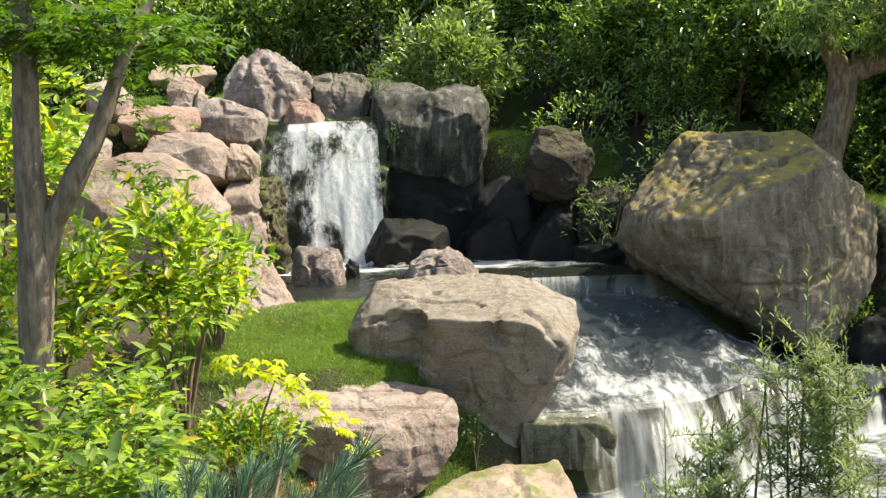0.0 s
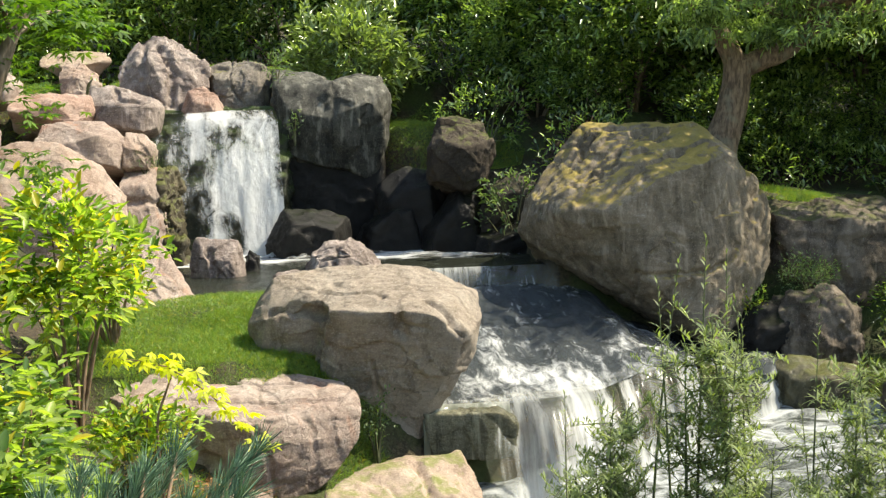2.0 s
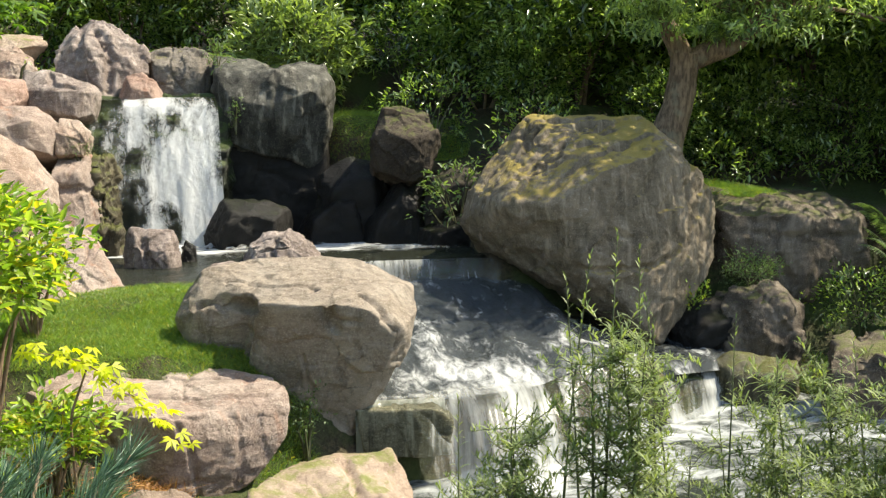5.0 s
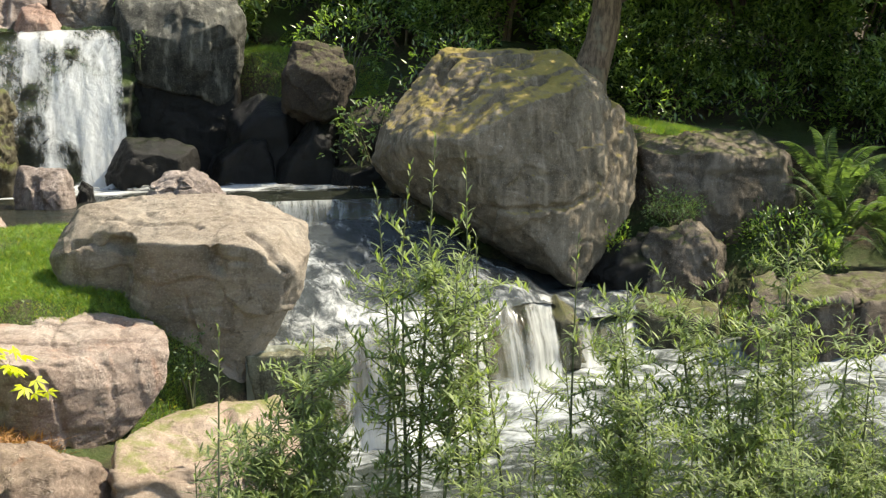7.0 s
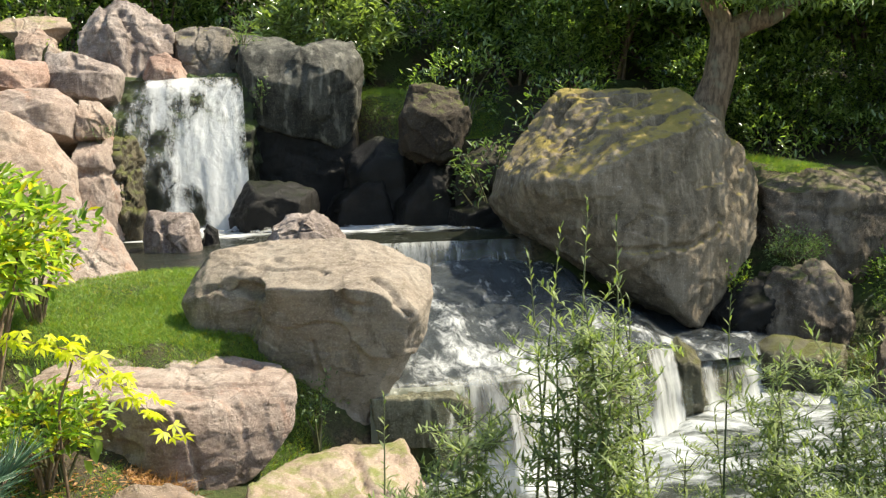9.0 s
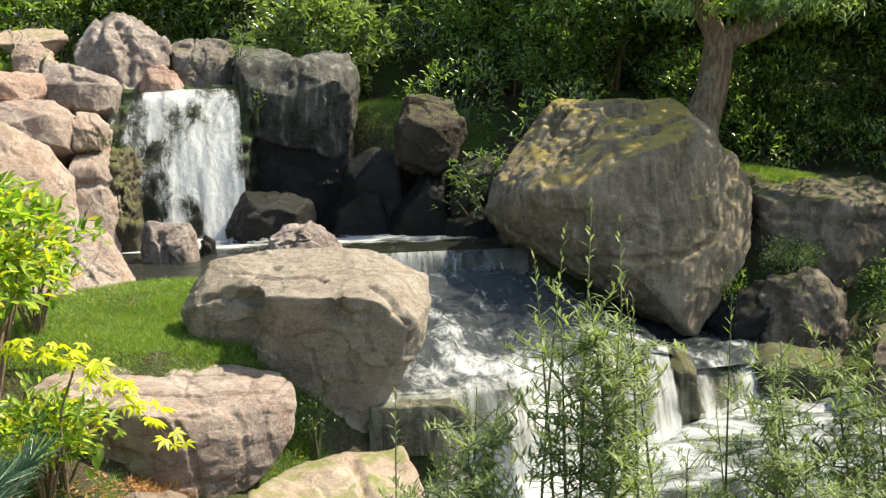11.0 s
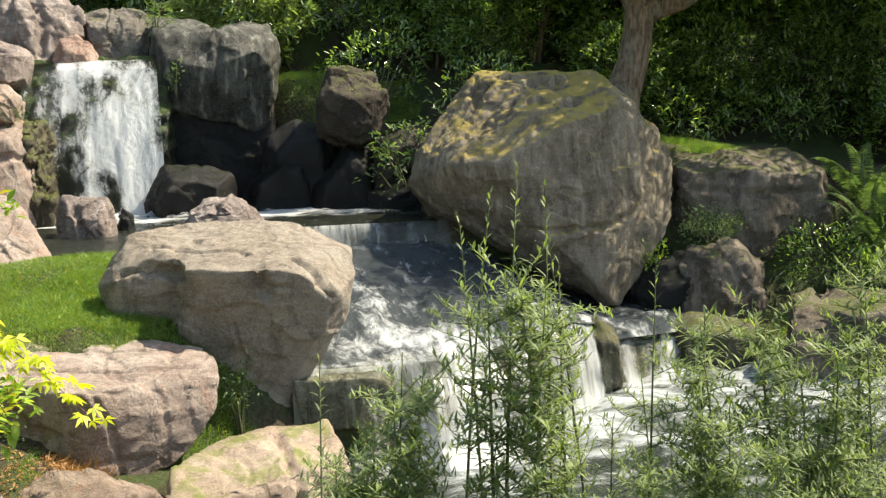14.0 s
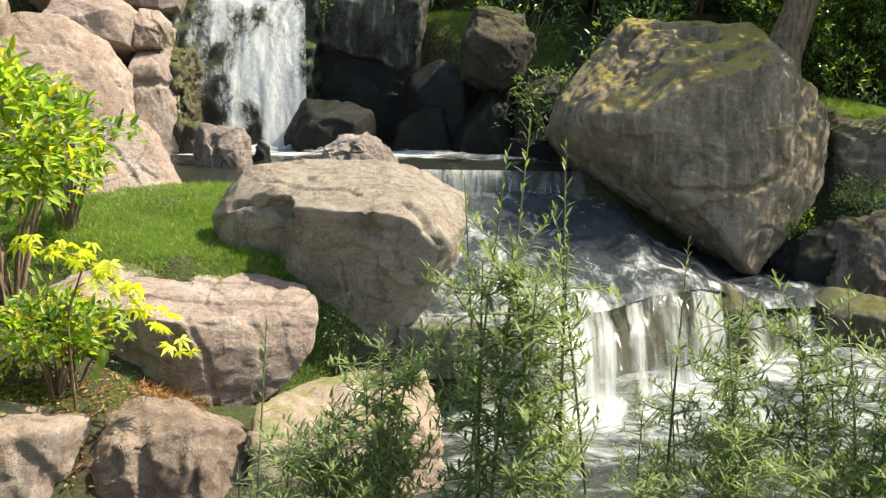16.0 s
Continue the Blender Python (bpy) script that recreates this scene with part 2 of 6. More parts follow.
def water_mat(name, deep, foam_scale, foam_low, foam_high, stretch=(1, 1, 1), see=0.0, ripple=0.25, fade_y=None, foam_colour=(0.50, 0.51, 0.50), fade=0.17):
    """Dark clear water with broken white foam drawn out along its flow. see: how far it lets the bed show."""
    m, t, b = nodes_of(name)
    pos = add(t, "ShaderNodeNewGeometry").outputs["Position"]
    wide = noise_at(t, pos, foam_scale * 0.35, 4, 0.6, stretch=stretch, warp=0.4)
    fine = noise_at(t, pos, foam_scale, 7, 0.72, stretch=stretch, warp=0.55)
    amount = mul(t, mul(t, wide, 0.5), mul(t, fine, 0.5), "ADD")
    if fade_y:
        y = add(t, "ShaderNodeSeparateXYZ", {0: pos}).outputs["Y"]
        amount = mul(t, amount, mul(t, ramp(t, y, *fade_y), fade), "ADD")
    foam = ramp(t, amount, foam_low, foam_high)
    b.inputs["Base Color"].default_value = (*deep, 1)
    b.inputs["Roughness"].default_value = 0.06
    b.inputs["Specular IOR Level"].default_value = 0.35
    b.inputs["IOR"].default_value = 1.33
    b.inputs["Transmission Weight"].default_value = see
    waves = add(t, "ShaderNodeBump", {"Height": fine, "Strength": ripple, "Distance": 0.08})
    t.links.new(waves.outputs[0], b.inputs["Normal"])
    white = add(t, "ShaderNodeBsdfPrincipled", {"Base Color": (*foam_colour, 1), "Roughness": 0.45, "Normal": waves.outputs[0]})
    both = add(t, "ShaderNodeMixShader", {0: foam, 1: b.outputs[0], 2: white.outputs[0]})
    t.links.new(both.outputs[0], t.nodes["Material Output"].inputs["Surface"])
    return m


def fall_mat(name, low, high, across=7.0, along=0.12, tint=(0.85, 0.88, 0.90), veil=0.15, blobs=0.4):
    """A thin falling sheet: white strands with gaps, through which the wet rock shows. blobs: how far it breaks into clots rather than strands."""
    m, t, b = nodes_of(name)
    flow = add(t, "ShaderNodeAttribute", attribute_name="flow").outputs["Vector"]
    strand = noise_at(t, flow, across, 6, 0.62, stretch=(1.0, along, 1.0), warp=0.5)
    hair = noise_at(t, flow, across * 3.2, 5, 0.6, stretch=(1.0, 0.6 * along, 1.0), warp=0.3)
    blob = noise_at(t, flow, 4.2, 7, 0.68, stretch=(1, 0.6, 1), warp=1.3)
    drops = noise_at(t, flow, 19.0, 5, 0.75, stretch=(1.0, 0.55, 1.0), warp=0.6)
    body = add(t, "ShaderNodeAttribute", attribute_name="thickness").outputs["Fac"]
    thin = mul(t, mul(t, strand, 0.7), mul(t, hair, 0.3), "ADD")
    clot = mul(t, mul(t, blob, 0.62), mul(t, drops, 0.38), "ADD")
    amount = mul(t, mul(t, mul(t, thin, 1 - blobs), mul(t, clot, blobs), "ADD"), body, "ADD")
    dense = ramp(t, amount, low, high)
    b.inputs["Base Color"].default_value = (*tint, 1)
    b.inputs["Roughness"].default_value = 0.35
    t.links.new(add(t, "ShaderNodeBump", {"Height": amount, "Strength": 0.6, "Distance": 0.08}).outputs[0], b.inputs["Normal"])
    through_light = add(t, "ShaderNodeBsdfTranslucent", {"Color": (*tint, 1)})
    froth = add(t, "ShaderNodeMixShader", {0: 0.3, 1: b.outputs[0], 2: through_light.outputs[0]})
    clear = add(t, "ShaderNodeBsdfTransparent")
    glass = add(t, "ShaderNodeBsdfPrincipled", {"Base Color": (0.16, 0.17, 0.125, 1), "Roughness": 0.15})
    film = add(t, "ShaderNodeMixShader", {0: veil, 1: clear.outputs[0], 2: glass.outputs[0]})
    both = add(t, "ShaderNodeMixShader", {0: dense, 1: film.outputs[0], 2: froth.outputs[0]})
    t.links.new(both.outputs[0], t.nodes["Material Output"].inputs["Surface"])
    return m


GREY = rock_mat("grey brown stone", (0.175, 0.14, 0.105), (0.305, 0.25, 0.195), (0.39, 0.335, 0.27), lichen=0.4)
PINK = rock_mat("pink granite", (0.20, 0.143, 0.114), (0.34, 0.26, 0.213), (0.44, 0.37, 0.315), lichen=0.45, rust=0.4)
PALE = rock_mat("pale pink granite", (0.20, 0.135, 0.10), (0.33, 0.24, 0.185), (0.46, 0.38, 0.315), lichen=0.5, rust=0.2)
MAUVE = rock_mat("purple grey stone", (0.12, 0.09, 0.075), (0.25, 0.198, 0.17), (0.42, 0.355, 0.31), streak=0.45, lichen=0.2)
TAN = rock_mat("tan sandstone", (0.25, 0.175, 0.125), (0.38, 0.285, 0.215), (0.46, 0.375, 0.295), moss=0.25, moss_colour=(0.10, 0.12, 0.02))
MOSSY = rock_mat("mossy grey stone", (0.11, 0.087, 0.057), (0.20, 0.158, 0.107), (0.31, 0.25, 0.18), moss=0.52, moss_colour=(0.21, 0.16, 0.036), streak=0.5)
DARK = rock_mat("dark slate", (0.022, 0.021, 0.016), (0.058, 0.055, 0.044), (0.16, 0.152, 0.125), streak=0.8, gloss=0.7, lichen=0.15)
# wet stone, its colour cut to near black to stand in for shade
WETSHADE = rock_mat("wet stone blackened for shade", (0.0035, 0.0032, 0.0026), (0.009, 0.008, 0.0062), (0.022, 0.019, 0.015), gloss=0.4, lichen=0.0, moss=0.3, moss_colour=(0.010, 0.014, 0.003))
RIGHTROCK = rock_mat("brown grey mossed stone", (0.052, 0.040, 0.028), (0.115, 0.09, 0.065), (0.23, 0.185, 0.14), moss=0.3, moss_colour=(0.06, 0.07, 0.015), streak=0.35)
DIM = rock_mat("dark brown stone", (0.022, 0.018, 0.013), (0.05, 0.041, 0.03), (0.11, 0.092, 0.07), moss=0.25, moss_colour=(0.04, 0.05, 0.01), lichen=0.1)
OLIVE = rock_mat("olive ledge under running water", (0.05, 0.047, 0.026), (0.12, 0.112, 0.068), (0.22, 0.21, 0.145), gloss=0.1, lichen=0.0, streak=0.7)
MOSSLIP = rock_mat("mossy olive lip stone", (0.035, 0.032, 0.016), (0.085, 0.075, 0.04), (0.16, 0.145, 0.09), gloss=0.35, lichen=0.0, moss=0.42, moss_colour=(0.055, 0.058, 0.010), streak=0.6)
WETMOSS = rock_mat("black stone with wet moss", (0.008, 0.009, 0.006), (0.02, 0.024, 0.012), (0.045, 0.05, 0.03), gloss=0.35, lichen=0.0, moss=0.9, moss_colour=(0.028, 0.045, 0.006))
GREENMOSS = rock_mat("stone under green moss", (0.03, 0.026, 0.014), (0.07, 0.058, 0.034), (0.14, 0.115, 0.07), gloss=0.5, lichen=0.0, moss=0.75, moss_colour=(0.055, 0.06, 0.01), streak=0.6)
# brown stone, painted darker for the shade of the bushes over it
BROWNSHADE = rock_mat("brown bank stone darkened for shade", (0.024, 0.018, 0.013), (0.052, 0.04, 0.029), (0.10, 0.078, 0.056), moss=0.35, moss_colour=(0.06, 0.07, 0.015), lichen=0.2)
REDDISH = rock_mat("reddish stone", (0.20, 0.12, 0.09), (0.36, 0.235, 0.18), (0.48, 0.36, 0.29), lichen=0.35, rust=0.3)
BLOCK = rock_mat("grey block stone", (0.08, 0.068, 0.055), (0.17, 0.145, 0.118), (0.30, 0.26, 0.215), lichen=0.35, moss=0.15)
BROWN = rock_mat("dark brown pink stone", (0.10, 0.068, 0.05), (0.21, 0.15, 0.112), (0.36, 0.275, 0.215), lichen=0.3, rust=0.3)
SOIL = soil_mat()
GRASS = leaf_mat("grass", (0.08, 0.15, 0.03), (0.22, 0.32, 0.06), thin=0.35, gloss=0.5, yellow=0.1)
HEDGE = leaf_mat("dark laurel leaf", (0.020, 0.046, 0.015), (0.245, 0.335, 0.10), thin=0.40, gloss=0.24, shine=1.0)
RHODO = leaf_mat("rhododendron leaf", (0.085, 0.125, 0.045), (0.26, 0.33, 0.12), thin=0.28, gloss=0.3, shine=0.7)
LIME = leaf_mat("yellow green shrub leaf", (0.08, 0.155, 0.028), (0.34, 0.42, 0.08), thin=0.5, gloss=0.4, yellow=0.16)
LEAFGREEN = leaf_mat("fresh green shrub leaf", (0.07, 0.135, 0.03), (0.28, 0.36, 0.07), thin=0.46, gloss=0.4, yellow=0.05)
GOLD = leaf_mat("golden maple leaf", (0.34, 0.40, 0.015), (0.55, 0.55, 0.03), thin=0.5, gloss=0.5)
MAPLE = leaf_mat("green maple leaf", (0.03, 0.075, 0.010), (0.11, 0.19, 0.02), thin=0.4, gloss=0.45)
TREELEAF = leaf_mat("blue green tree leaf", (0.075, 0.12, 0.05), (0.33, 0.41, 0.17), thin=0.45, gloss=0.35)
WEED = leaf_mat("willow herb leaf", (0.10, 0.135, 0.052), (0.24, 0.285, 0.105), thin=0.36, gloss=0.6)
FERN = leaf_mat("fern green", (0.06, 0.10, 0.045), (0.16, 0.22, 0.095), thin=0.4, gloss=0.5)
NEEDLE = leaf_mat("pine needle", (0.045, 0.10, 0.055), (0.15, 0.25, 0.14), thin=0.1, gloss=0.35)
DRY = leaf_mat("dry bracken", (0.22, 0.10, 0.04), (0.40, 0.22, 0.10), thin=0.3, gloss=0.7)
BARK = bark_mat("brown bark", (0.085, 0.053, 0.031), (0.29, 0.195, 0.12))
PALEBARK = bark_mat("grey brown maple bark", (0.105, 0.076, 0.05), (0.27, 0.205, 0.145))
WEEDSTEM = bark_mat("green brown weed stem", (0.07, 0.085, 0.035), (0.15, 0.16, 0.065))
STEM = bark_mat("green brown stem", (0.05, 0.06, 0.02), (0.13, 0.12, 0.05))

# ---- terrain ----
LOW, HIGH = -0.25, 1.48  # the levels of the lower and the upper pool
NEAR = [(0, -2, 2.0), (0, 2, 1.9), (3, 3, 1.3), (-3, 3, 2.0), (6, 4, 0.9), (1.5, 6.5, 0.3), (4, 7, -0.6), (8, 6, -0.5), (12, 8, -0.3), (3, 10, -0.9),
        (6, 11, -0.9), (9, 11, -0.8), (1.6, 11.5, -0.7), (-1, 8, 0.2), (-1.0, 9.5, -0.2), (-2.1, 9.2, 0.0), (-2.8, 8, 0.8), (-5, 8, 1.4), (-1.6, 10.6, 0.55), (-0.2, 10.8, 0.0), (-2.8, 11.5, 0.8)]
LEFT = [(0.6, 20.3, 1.2), (-0.4, 20.4, 1.2), (-1.4, 13.3, 1.3), (-1.7, 14.7, 1.52), (-0.5, 14.8, 1.52), (-3.0, 18.4, 1.5), (-3.1, 19.6, 1.8), (-2.6, 14, 1.4), (-5, 13, 2.0), (0.2, 14.6, 1.1), (-3.6, 16.5, 1.7), (-5.5, 17, 2.6), (-4.2, 19, 3.0), (-7, 20, 4.0), (-4.5, 21.5, 4.3), (-2, 24, 4.65), (-9, 14, 2.8), (-12, 22, 4.6)]
RIGHT = [(8.5, 13.6, -0.8), (7.0, 14.2, -0.8), (11, 13.5, -0.7), (10, 14.6, -0.5), (7.4, 15.8, 0.0), (9, 16.2, 0.4), (6.9, 18.35, 2.3), (8.2, 18.6, 2.2), (9.5, 18, 1.9), (12, 16, 1.0), (5, 19, 1.9), (2.2, 20.4, 2.7), (1.4, 21.6, 3.5), (5, 22, 3.6), (10, 22, 3.4), (1, 25, 4.6), (6, 27, 4.8), (14, 20, 3.0), (16, 12, 0.8)]
SPOTS = np.array(NEAR + LEFT + RIGHT, float)


def lip_y(x):
    return 13.15 + (np.clip(x, 1.2, 6.4) - 1.7) * 0.56


def lip_z(x):
    return np.interp(x, [1.2, 1.8, 2.4, 2.9, 3.4, 4.0, 4.3, 4.55, 5.6], [0.62, 0.61, 0.56, 0.55, 0.64, 0.65, 0.58, 0.34, 0.24])


def rapid_z(x, y):
    t = np.clip((y - lip_y(x)) / (16.95 - lip_y(x)), 0, 1)
    top = 1.17 - 0.72 * smooth(3.3, 4.5, x)
    return lip_z(x) + (top - lip_z(x)) * t ** 1.15


def land(x, y):
    x, y = np.asarray(x, float), np.asarray(y, float)
    d = (x[..., None] - SPOTS[:, 0]) ** 2 + (y[..., None] - SPOTS[:, 1]) ** 2 + 0.25
    w = d ** -2.2
    z = (w * SPOTS[:, 2]).sum(-1) / w.sum(-1)
    z = z + 0.42 * np.clip(y - 28.5, 0, 22) + 0.25 * np.clip(x - 17, 0, 20) + 0.25 * np.clip(-11 - x, 0, 20)
    pool = smooth(-2.95, -2.6, x) * smooth(3.1, 2.8, x) * smooth(15.1, 15.6, y) * smooth(20.1, 19.7, y)
    z = z + pool * (np.minimum(z, 1.15) - z)
    top = smooth(-2.9, -2.6, x) * smooth(-0.9, -1.1, x) * smooth(20.3, 20.5, y) * smooth(24.0, 22.5, y)
    z = z + top * (np.minimum(z, 3.55) - z)
    chute = smooth(0.7, 1.2, x) * smooth(6.6, 6.0, x) * smooth(-0.08, 0.04, y - lip_y(x)) * smooth(17.25, 17.1, y)
    z = z + chute * (rapid_z(x, y) - 0.12 - z)
    front = smooth(0.9, 1.4, x) * smooth(7.0, 6.4, x) * smooth(0.02, -0.1, y - lip_y(x)) * smooth(10.5, 11.5, y)
    return z + front * (np.minimum(z, -0.7) - z)


def axis(lo, hi, step, out, n):
    """Even steps from lo to hi, then ever longer ones out to the horizon."""
    grow = np.geomspace(step, out, n)
    return np.concatenate([lo - grow[::-1], np.arange(lo, hi + 1e-6, step), hi + grow])


gx, gy = axis(-8, 13, 0.11, 600, 30), axis(-1, 26, 0.11, 600, 30)
X, Y = np.meshgrid(gx, gy, indexing="ij")
Z = land(X, Y)
flat = np.stack([X.ravel(), Y.ravel(), Z.ravel()], 1)
flat[:, 2] += 0.05 * fbm(flat * [1.7, 1.7, 0], 4, 3)
ni, nj = X.shape
ii, jj = np.meshgrid(np.arange(ni - 1), np.arange(nj - 1), indexing="ij")
q = (ii * nj + jj).ravel()
ground = solid("ground", mesh_of("ground", flat, np.stack([q, q + nj, q + nj + 1, q + 1], 1)), SOIL, "dark garden soil and moss banks round the stream", "ground", kind="structure")


def sheet(fx, nu, nv):
    """A grid of u along and v across, both from 0 to 1, laid by fx(u, v)."""
    u, v = np.meshgrid(np.linspace(0, 1, nu), np.linspace(0, 1, nv), indexing="ij")
    p = fx(u.ravel(), v.ravel())
    a, b = np.meshgrid(np.arange(nu - 1), np.arange(nv - 1), indexing="ij")
    k = (a * nv + b).ravel()
    return p, np.stack([k, k + 1, k + nv + 1, k + nv], 1), u.ravel(), v.ravel()


# ---- water ----
POOL = water_mat("upper pool water", (0.020, 0.022, 0.016), 4.0, 0.64, 0.78, stretch=(0.6, 2.2, 1), ripple=0.35, fade_y=(17.9, 19.2), fade=0.27)
RAPID = water_mat("rapid water", (0.050, 0.056, 0.058), 4.0, 0.525, 0.76, stretch=(1.7, 0.8, 1), ripple=0.8, fade_y=(16.9, 13.4), fade=0.085, foam_colour=(0.66, 0.67, 0.65))
LOWER = water_mat("lower pool water", (0.030, 0.036, 0.028), 3.6, 0.60, 0.80, stretch=(0.7, 1.5, 1), ripple=0.6, fade_y=(9.0, 13.6), foam_colour=(0.42, 0.44, 0.43), fade=0.2)
p, f, _, _ = sheet(lambda u, v: np.stack([-2.9 + 6.0 * u, 15.2 + 4.9 * v, 0 * u + HIGH], 1), 150, 130)
p[:, 2] += 0.018 * fbm(p * [2.2, 4.5, 0], 3, 11)
mid_f = p[f].mean(1)
f = f[~((mid_f[:, 0] > 0.55) & (mid_f[:, 1] < 17.2))]
solid("water_upper", mesh_of("water_upper", p, f), POOL, "dark rippled pool with foam below the waterfall", "water", kind="structure")
p, f, _, _ = sheet(lambda u, v: np.stack([-2.75 + 1.95 * u, 20.5 + 3.0 * v, 0 * u + 3.79], 1), 30, 30)
p[:, 2] += 0.01 * fbm(p * [3, 5, 0], 2, 12)
solid("water_top", mesh_of("water_top", p, f), POOL, "smooth dark stream above the waterfall", "water", kind="structure")


def rapid(u, v):
    x = 0.75 + 5.6 * u
    y = lip_y(x) - 0.05 + (17.2 - lip_y(x) + 0.05) * v
    z = rapid_z(x, y)
    q3 = np.stack([x, y, 0 * x], 1)
    z = z + (0.085 * fbm(q3 * [2.3, 1.1, 0], 3, 21, 0.45) + 0.02 * vnoise(q3 * [7, 3, 0], 22)) * smooth(0.0, 0.1, v) - 0.06 * smooth(0.06, 0.0, v)
    return np.stack([x, y, z], 1)


p, f, _, _ = sheet(rapid, 200, 150)
solid("water_rapids", mesh_of("water_rapids", p, f), RAPID, "dark rapids streaked with white foam between boulders", "water", kind="structure")
p, f, _, _ = sheet(lambda u, v: np.stack([-0.2 + 15 * u, 5.0 + 10.6 * v, 0 * u + LOW], 1), 260, 200)
rough = smooth(9, 13, p[:, 1])
p[:, 2] += (0.015 + 0.05 * rough) * fbm(p * [1.8, 2.6, 0], 4, 31)
solid("water_lower", mesh_of("water_lower", p, f), LOWER, "churning foamy lower pool below the cascade", "water", kind="structure")

FALL = fall_mat("falling water", 0.50, 0.76, across=8.0, along=0.26, tint=(0.69, 0.69, 0.67), veil=0.05, blobs=0.72)
CASCADE = fall_mat("cascade water", 0.46, 0.86, across=6.0, along=0.10, tint=(0.62, 0.63, 0.60), veil=0.12, blobs=0.22)
LEDGEFILM = fall_mat("water film on the ledge", 0.46, 0.78, across=5.0, along=0.2, tint=(0.50, 0.51, 0.44), veil=0.75, blobs=0.3)
FROTH = fall_mat("broken froth", 0.48, 0.80, across=6.0, along=0.5, tint=(0.58, 0.59, 0.57), veil=0.0, blobs=0.7)


def flowing(me, thick, flow):
    at = me.attributes.new("thickness", "FLOAT", "POINT")
    at.data.foreach_set("value", np.asarray(thick, np.float32))
    at = me.attributes.new("flow", "FLOAT_VECTOR", "POINT")
    at.data.foreach_set("vector", np.asarray(flow, np.float32).ravel())


def waterfall(name, lay, nu, nv, thick, material, label, bumps=0.05, seed=0):
    """A falling sheet with strands in relief. thick(u, v): how white and dense it is, by drop and width."""
    p, f, u, v = sheet(lay, nu, nv)
    long = 1.25 * np.ptp(p[:, 2]) + 0.3
    p[:, 1] -= bumps * (fbm(np.stack([p[:, 0] * 3.6, u * long * 0.9, 0 * u], 1), 4, seed) + 0.35 * vnoise(np.stack([p[:, 0] * 12, u * long * 0.8, 0 * u], 1), seed + 5)) * smooth(0, 0.15, u)
    me = mesh_of(name, p, f)
    flowing(me, thick(u, v), np.stack([p[:, 0], u * long, 0 * u + seed], 1))
    return solid(name, me, material, label, "waterfall", "falls of the stream", "structure")


def main_fall(u, v):
    x = -2.96 + 2.08 * v + 0.12 * u * v + 0.10 * u * (1 - v)
    over = smooth(0, 0.12, u)
    return np.stack([x, 20.62 - 0.28 * over - 0.95 * u - 0.1 * np.sin(u * 3), 3.81 - 0.02 * over - 2.38 * np.clip(u - 0.05, 0, 1) ** 1.1 / 0.95], 1)


def main_body(u, v):
    """Dense down the middle, thin strands on mossy rock to one side, beaded strings at the other, broken open low down."""
    middle = 0.25 * smooth(0.0 + 0.22 * u, 0.42 + 0.16 * u, v) * smooth(1.02, 0.86, v)
    thin = -0.015 * smooth(0.34, 0.22, v)
    hollow = 0.22 * smooth(0.12, 0.03, np.abs(v - 0.60)) * smooth(0.68, 0.80, u) * smooth(0.98, 0.9, u)
    patchy = 0.17 * fbm(np.stack([v * 5, u * 4, 0 * u], 1), 3, 77)
    return -0.02 + middle + thin - hollow + patchy - 0.14 * smooth(0.14, 0.0, u) + 0.12 * smooth(0.9, 1.0, u)


waterfall("waterfall_main", main_fall, 130, 90, main_body, FALL, "tall white waterfall pouring over dark wet rock", bumps=0.022, seed=40)
waterfall("waterfall_step", lambda u, v: np.stack([0.6 + 2.5 * v, 17.24 - 0.22 * u ** 0.7, HIGH + 0.01 - 0.34 * u ** 1.6], 1), 24, 70, lambda u, v: 0.04 + 0.10 * smooth(0.85, 0.3, v) + 0 * u,
          CASCADE, "low curtain of water over a stone sill", bumps=0.015, seed=50)


def foam(name, points, width, label, seed, rise=0.06, body=0.16):
    """A low ragged ridge of froth along a line."""
    q = np.array(points, float)

    def lay(u, v):
        k = np.linspace(0, 1, len(q))
        line = np.stack([np.interp(u, k, q[:, a]) for a in range(3)], 1)
        side = unit(np.stack([-(q[-1] - q[0])[1] + 0 * u, (q[-1] - q[0])[0] + 0 * u, 0 * u], 1))
        w = width * (1 + 0.6 * vnoise(np.stack([u * 9, 0 * u, 0 * u], 1), seed))
        p = line + side * ((v - 0.5) * w)[:, None]
        hump = np.sin(np.pi * v) * (0.6 + 0.8 * np.abs(fbm(p * [6, 6, 0], 3, seed)))
        return p + np.stack([0 * u, 0 * u, rise * hump - 0.01], 1)
    p, f, u, v = sheet(lay, 110, 16)
    me = mesh_of(name, p, f)
    flowing(me, body * np.sin(np.pi * v) * np.sin(np.pi * np.clip(u, 0.02, 0.98)) ** 0.4 - 0.05, p)
    return solid(name, me, FROTH, label, "foam", "falls of the stream", "structure")


def lower_fall(x0, x1, reach, base, hump=0.10, sway=0.0):
    def lay(u, v):
        x = x0 + (x1 - x0) * v
        n = vnoise(np.stack([x * 1.9, 0 * x, 0 * x + 4.2], 1), 91)
        out = reach * (1 + 0.35 * n)
        return np.stack([x - sway * u + 0.07 * u * vnoise(np.stack([u * 6, v * 3, 0 * u], 1), 93), lip_y(x) + 0.25 - (out + 0.25) * u ** 0.85, lip_z(x) - 0.01 + hump * (1 + n) * np.sin(np.clip((u - 0.12) * 4.5, 0, 3.14)) - (lip_z(x) - base) * np.clip(u - 0.12, 0, 1) ** 1.35 / 0.85], 1)
    return lay


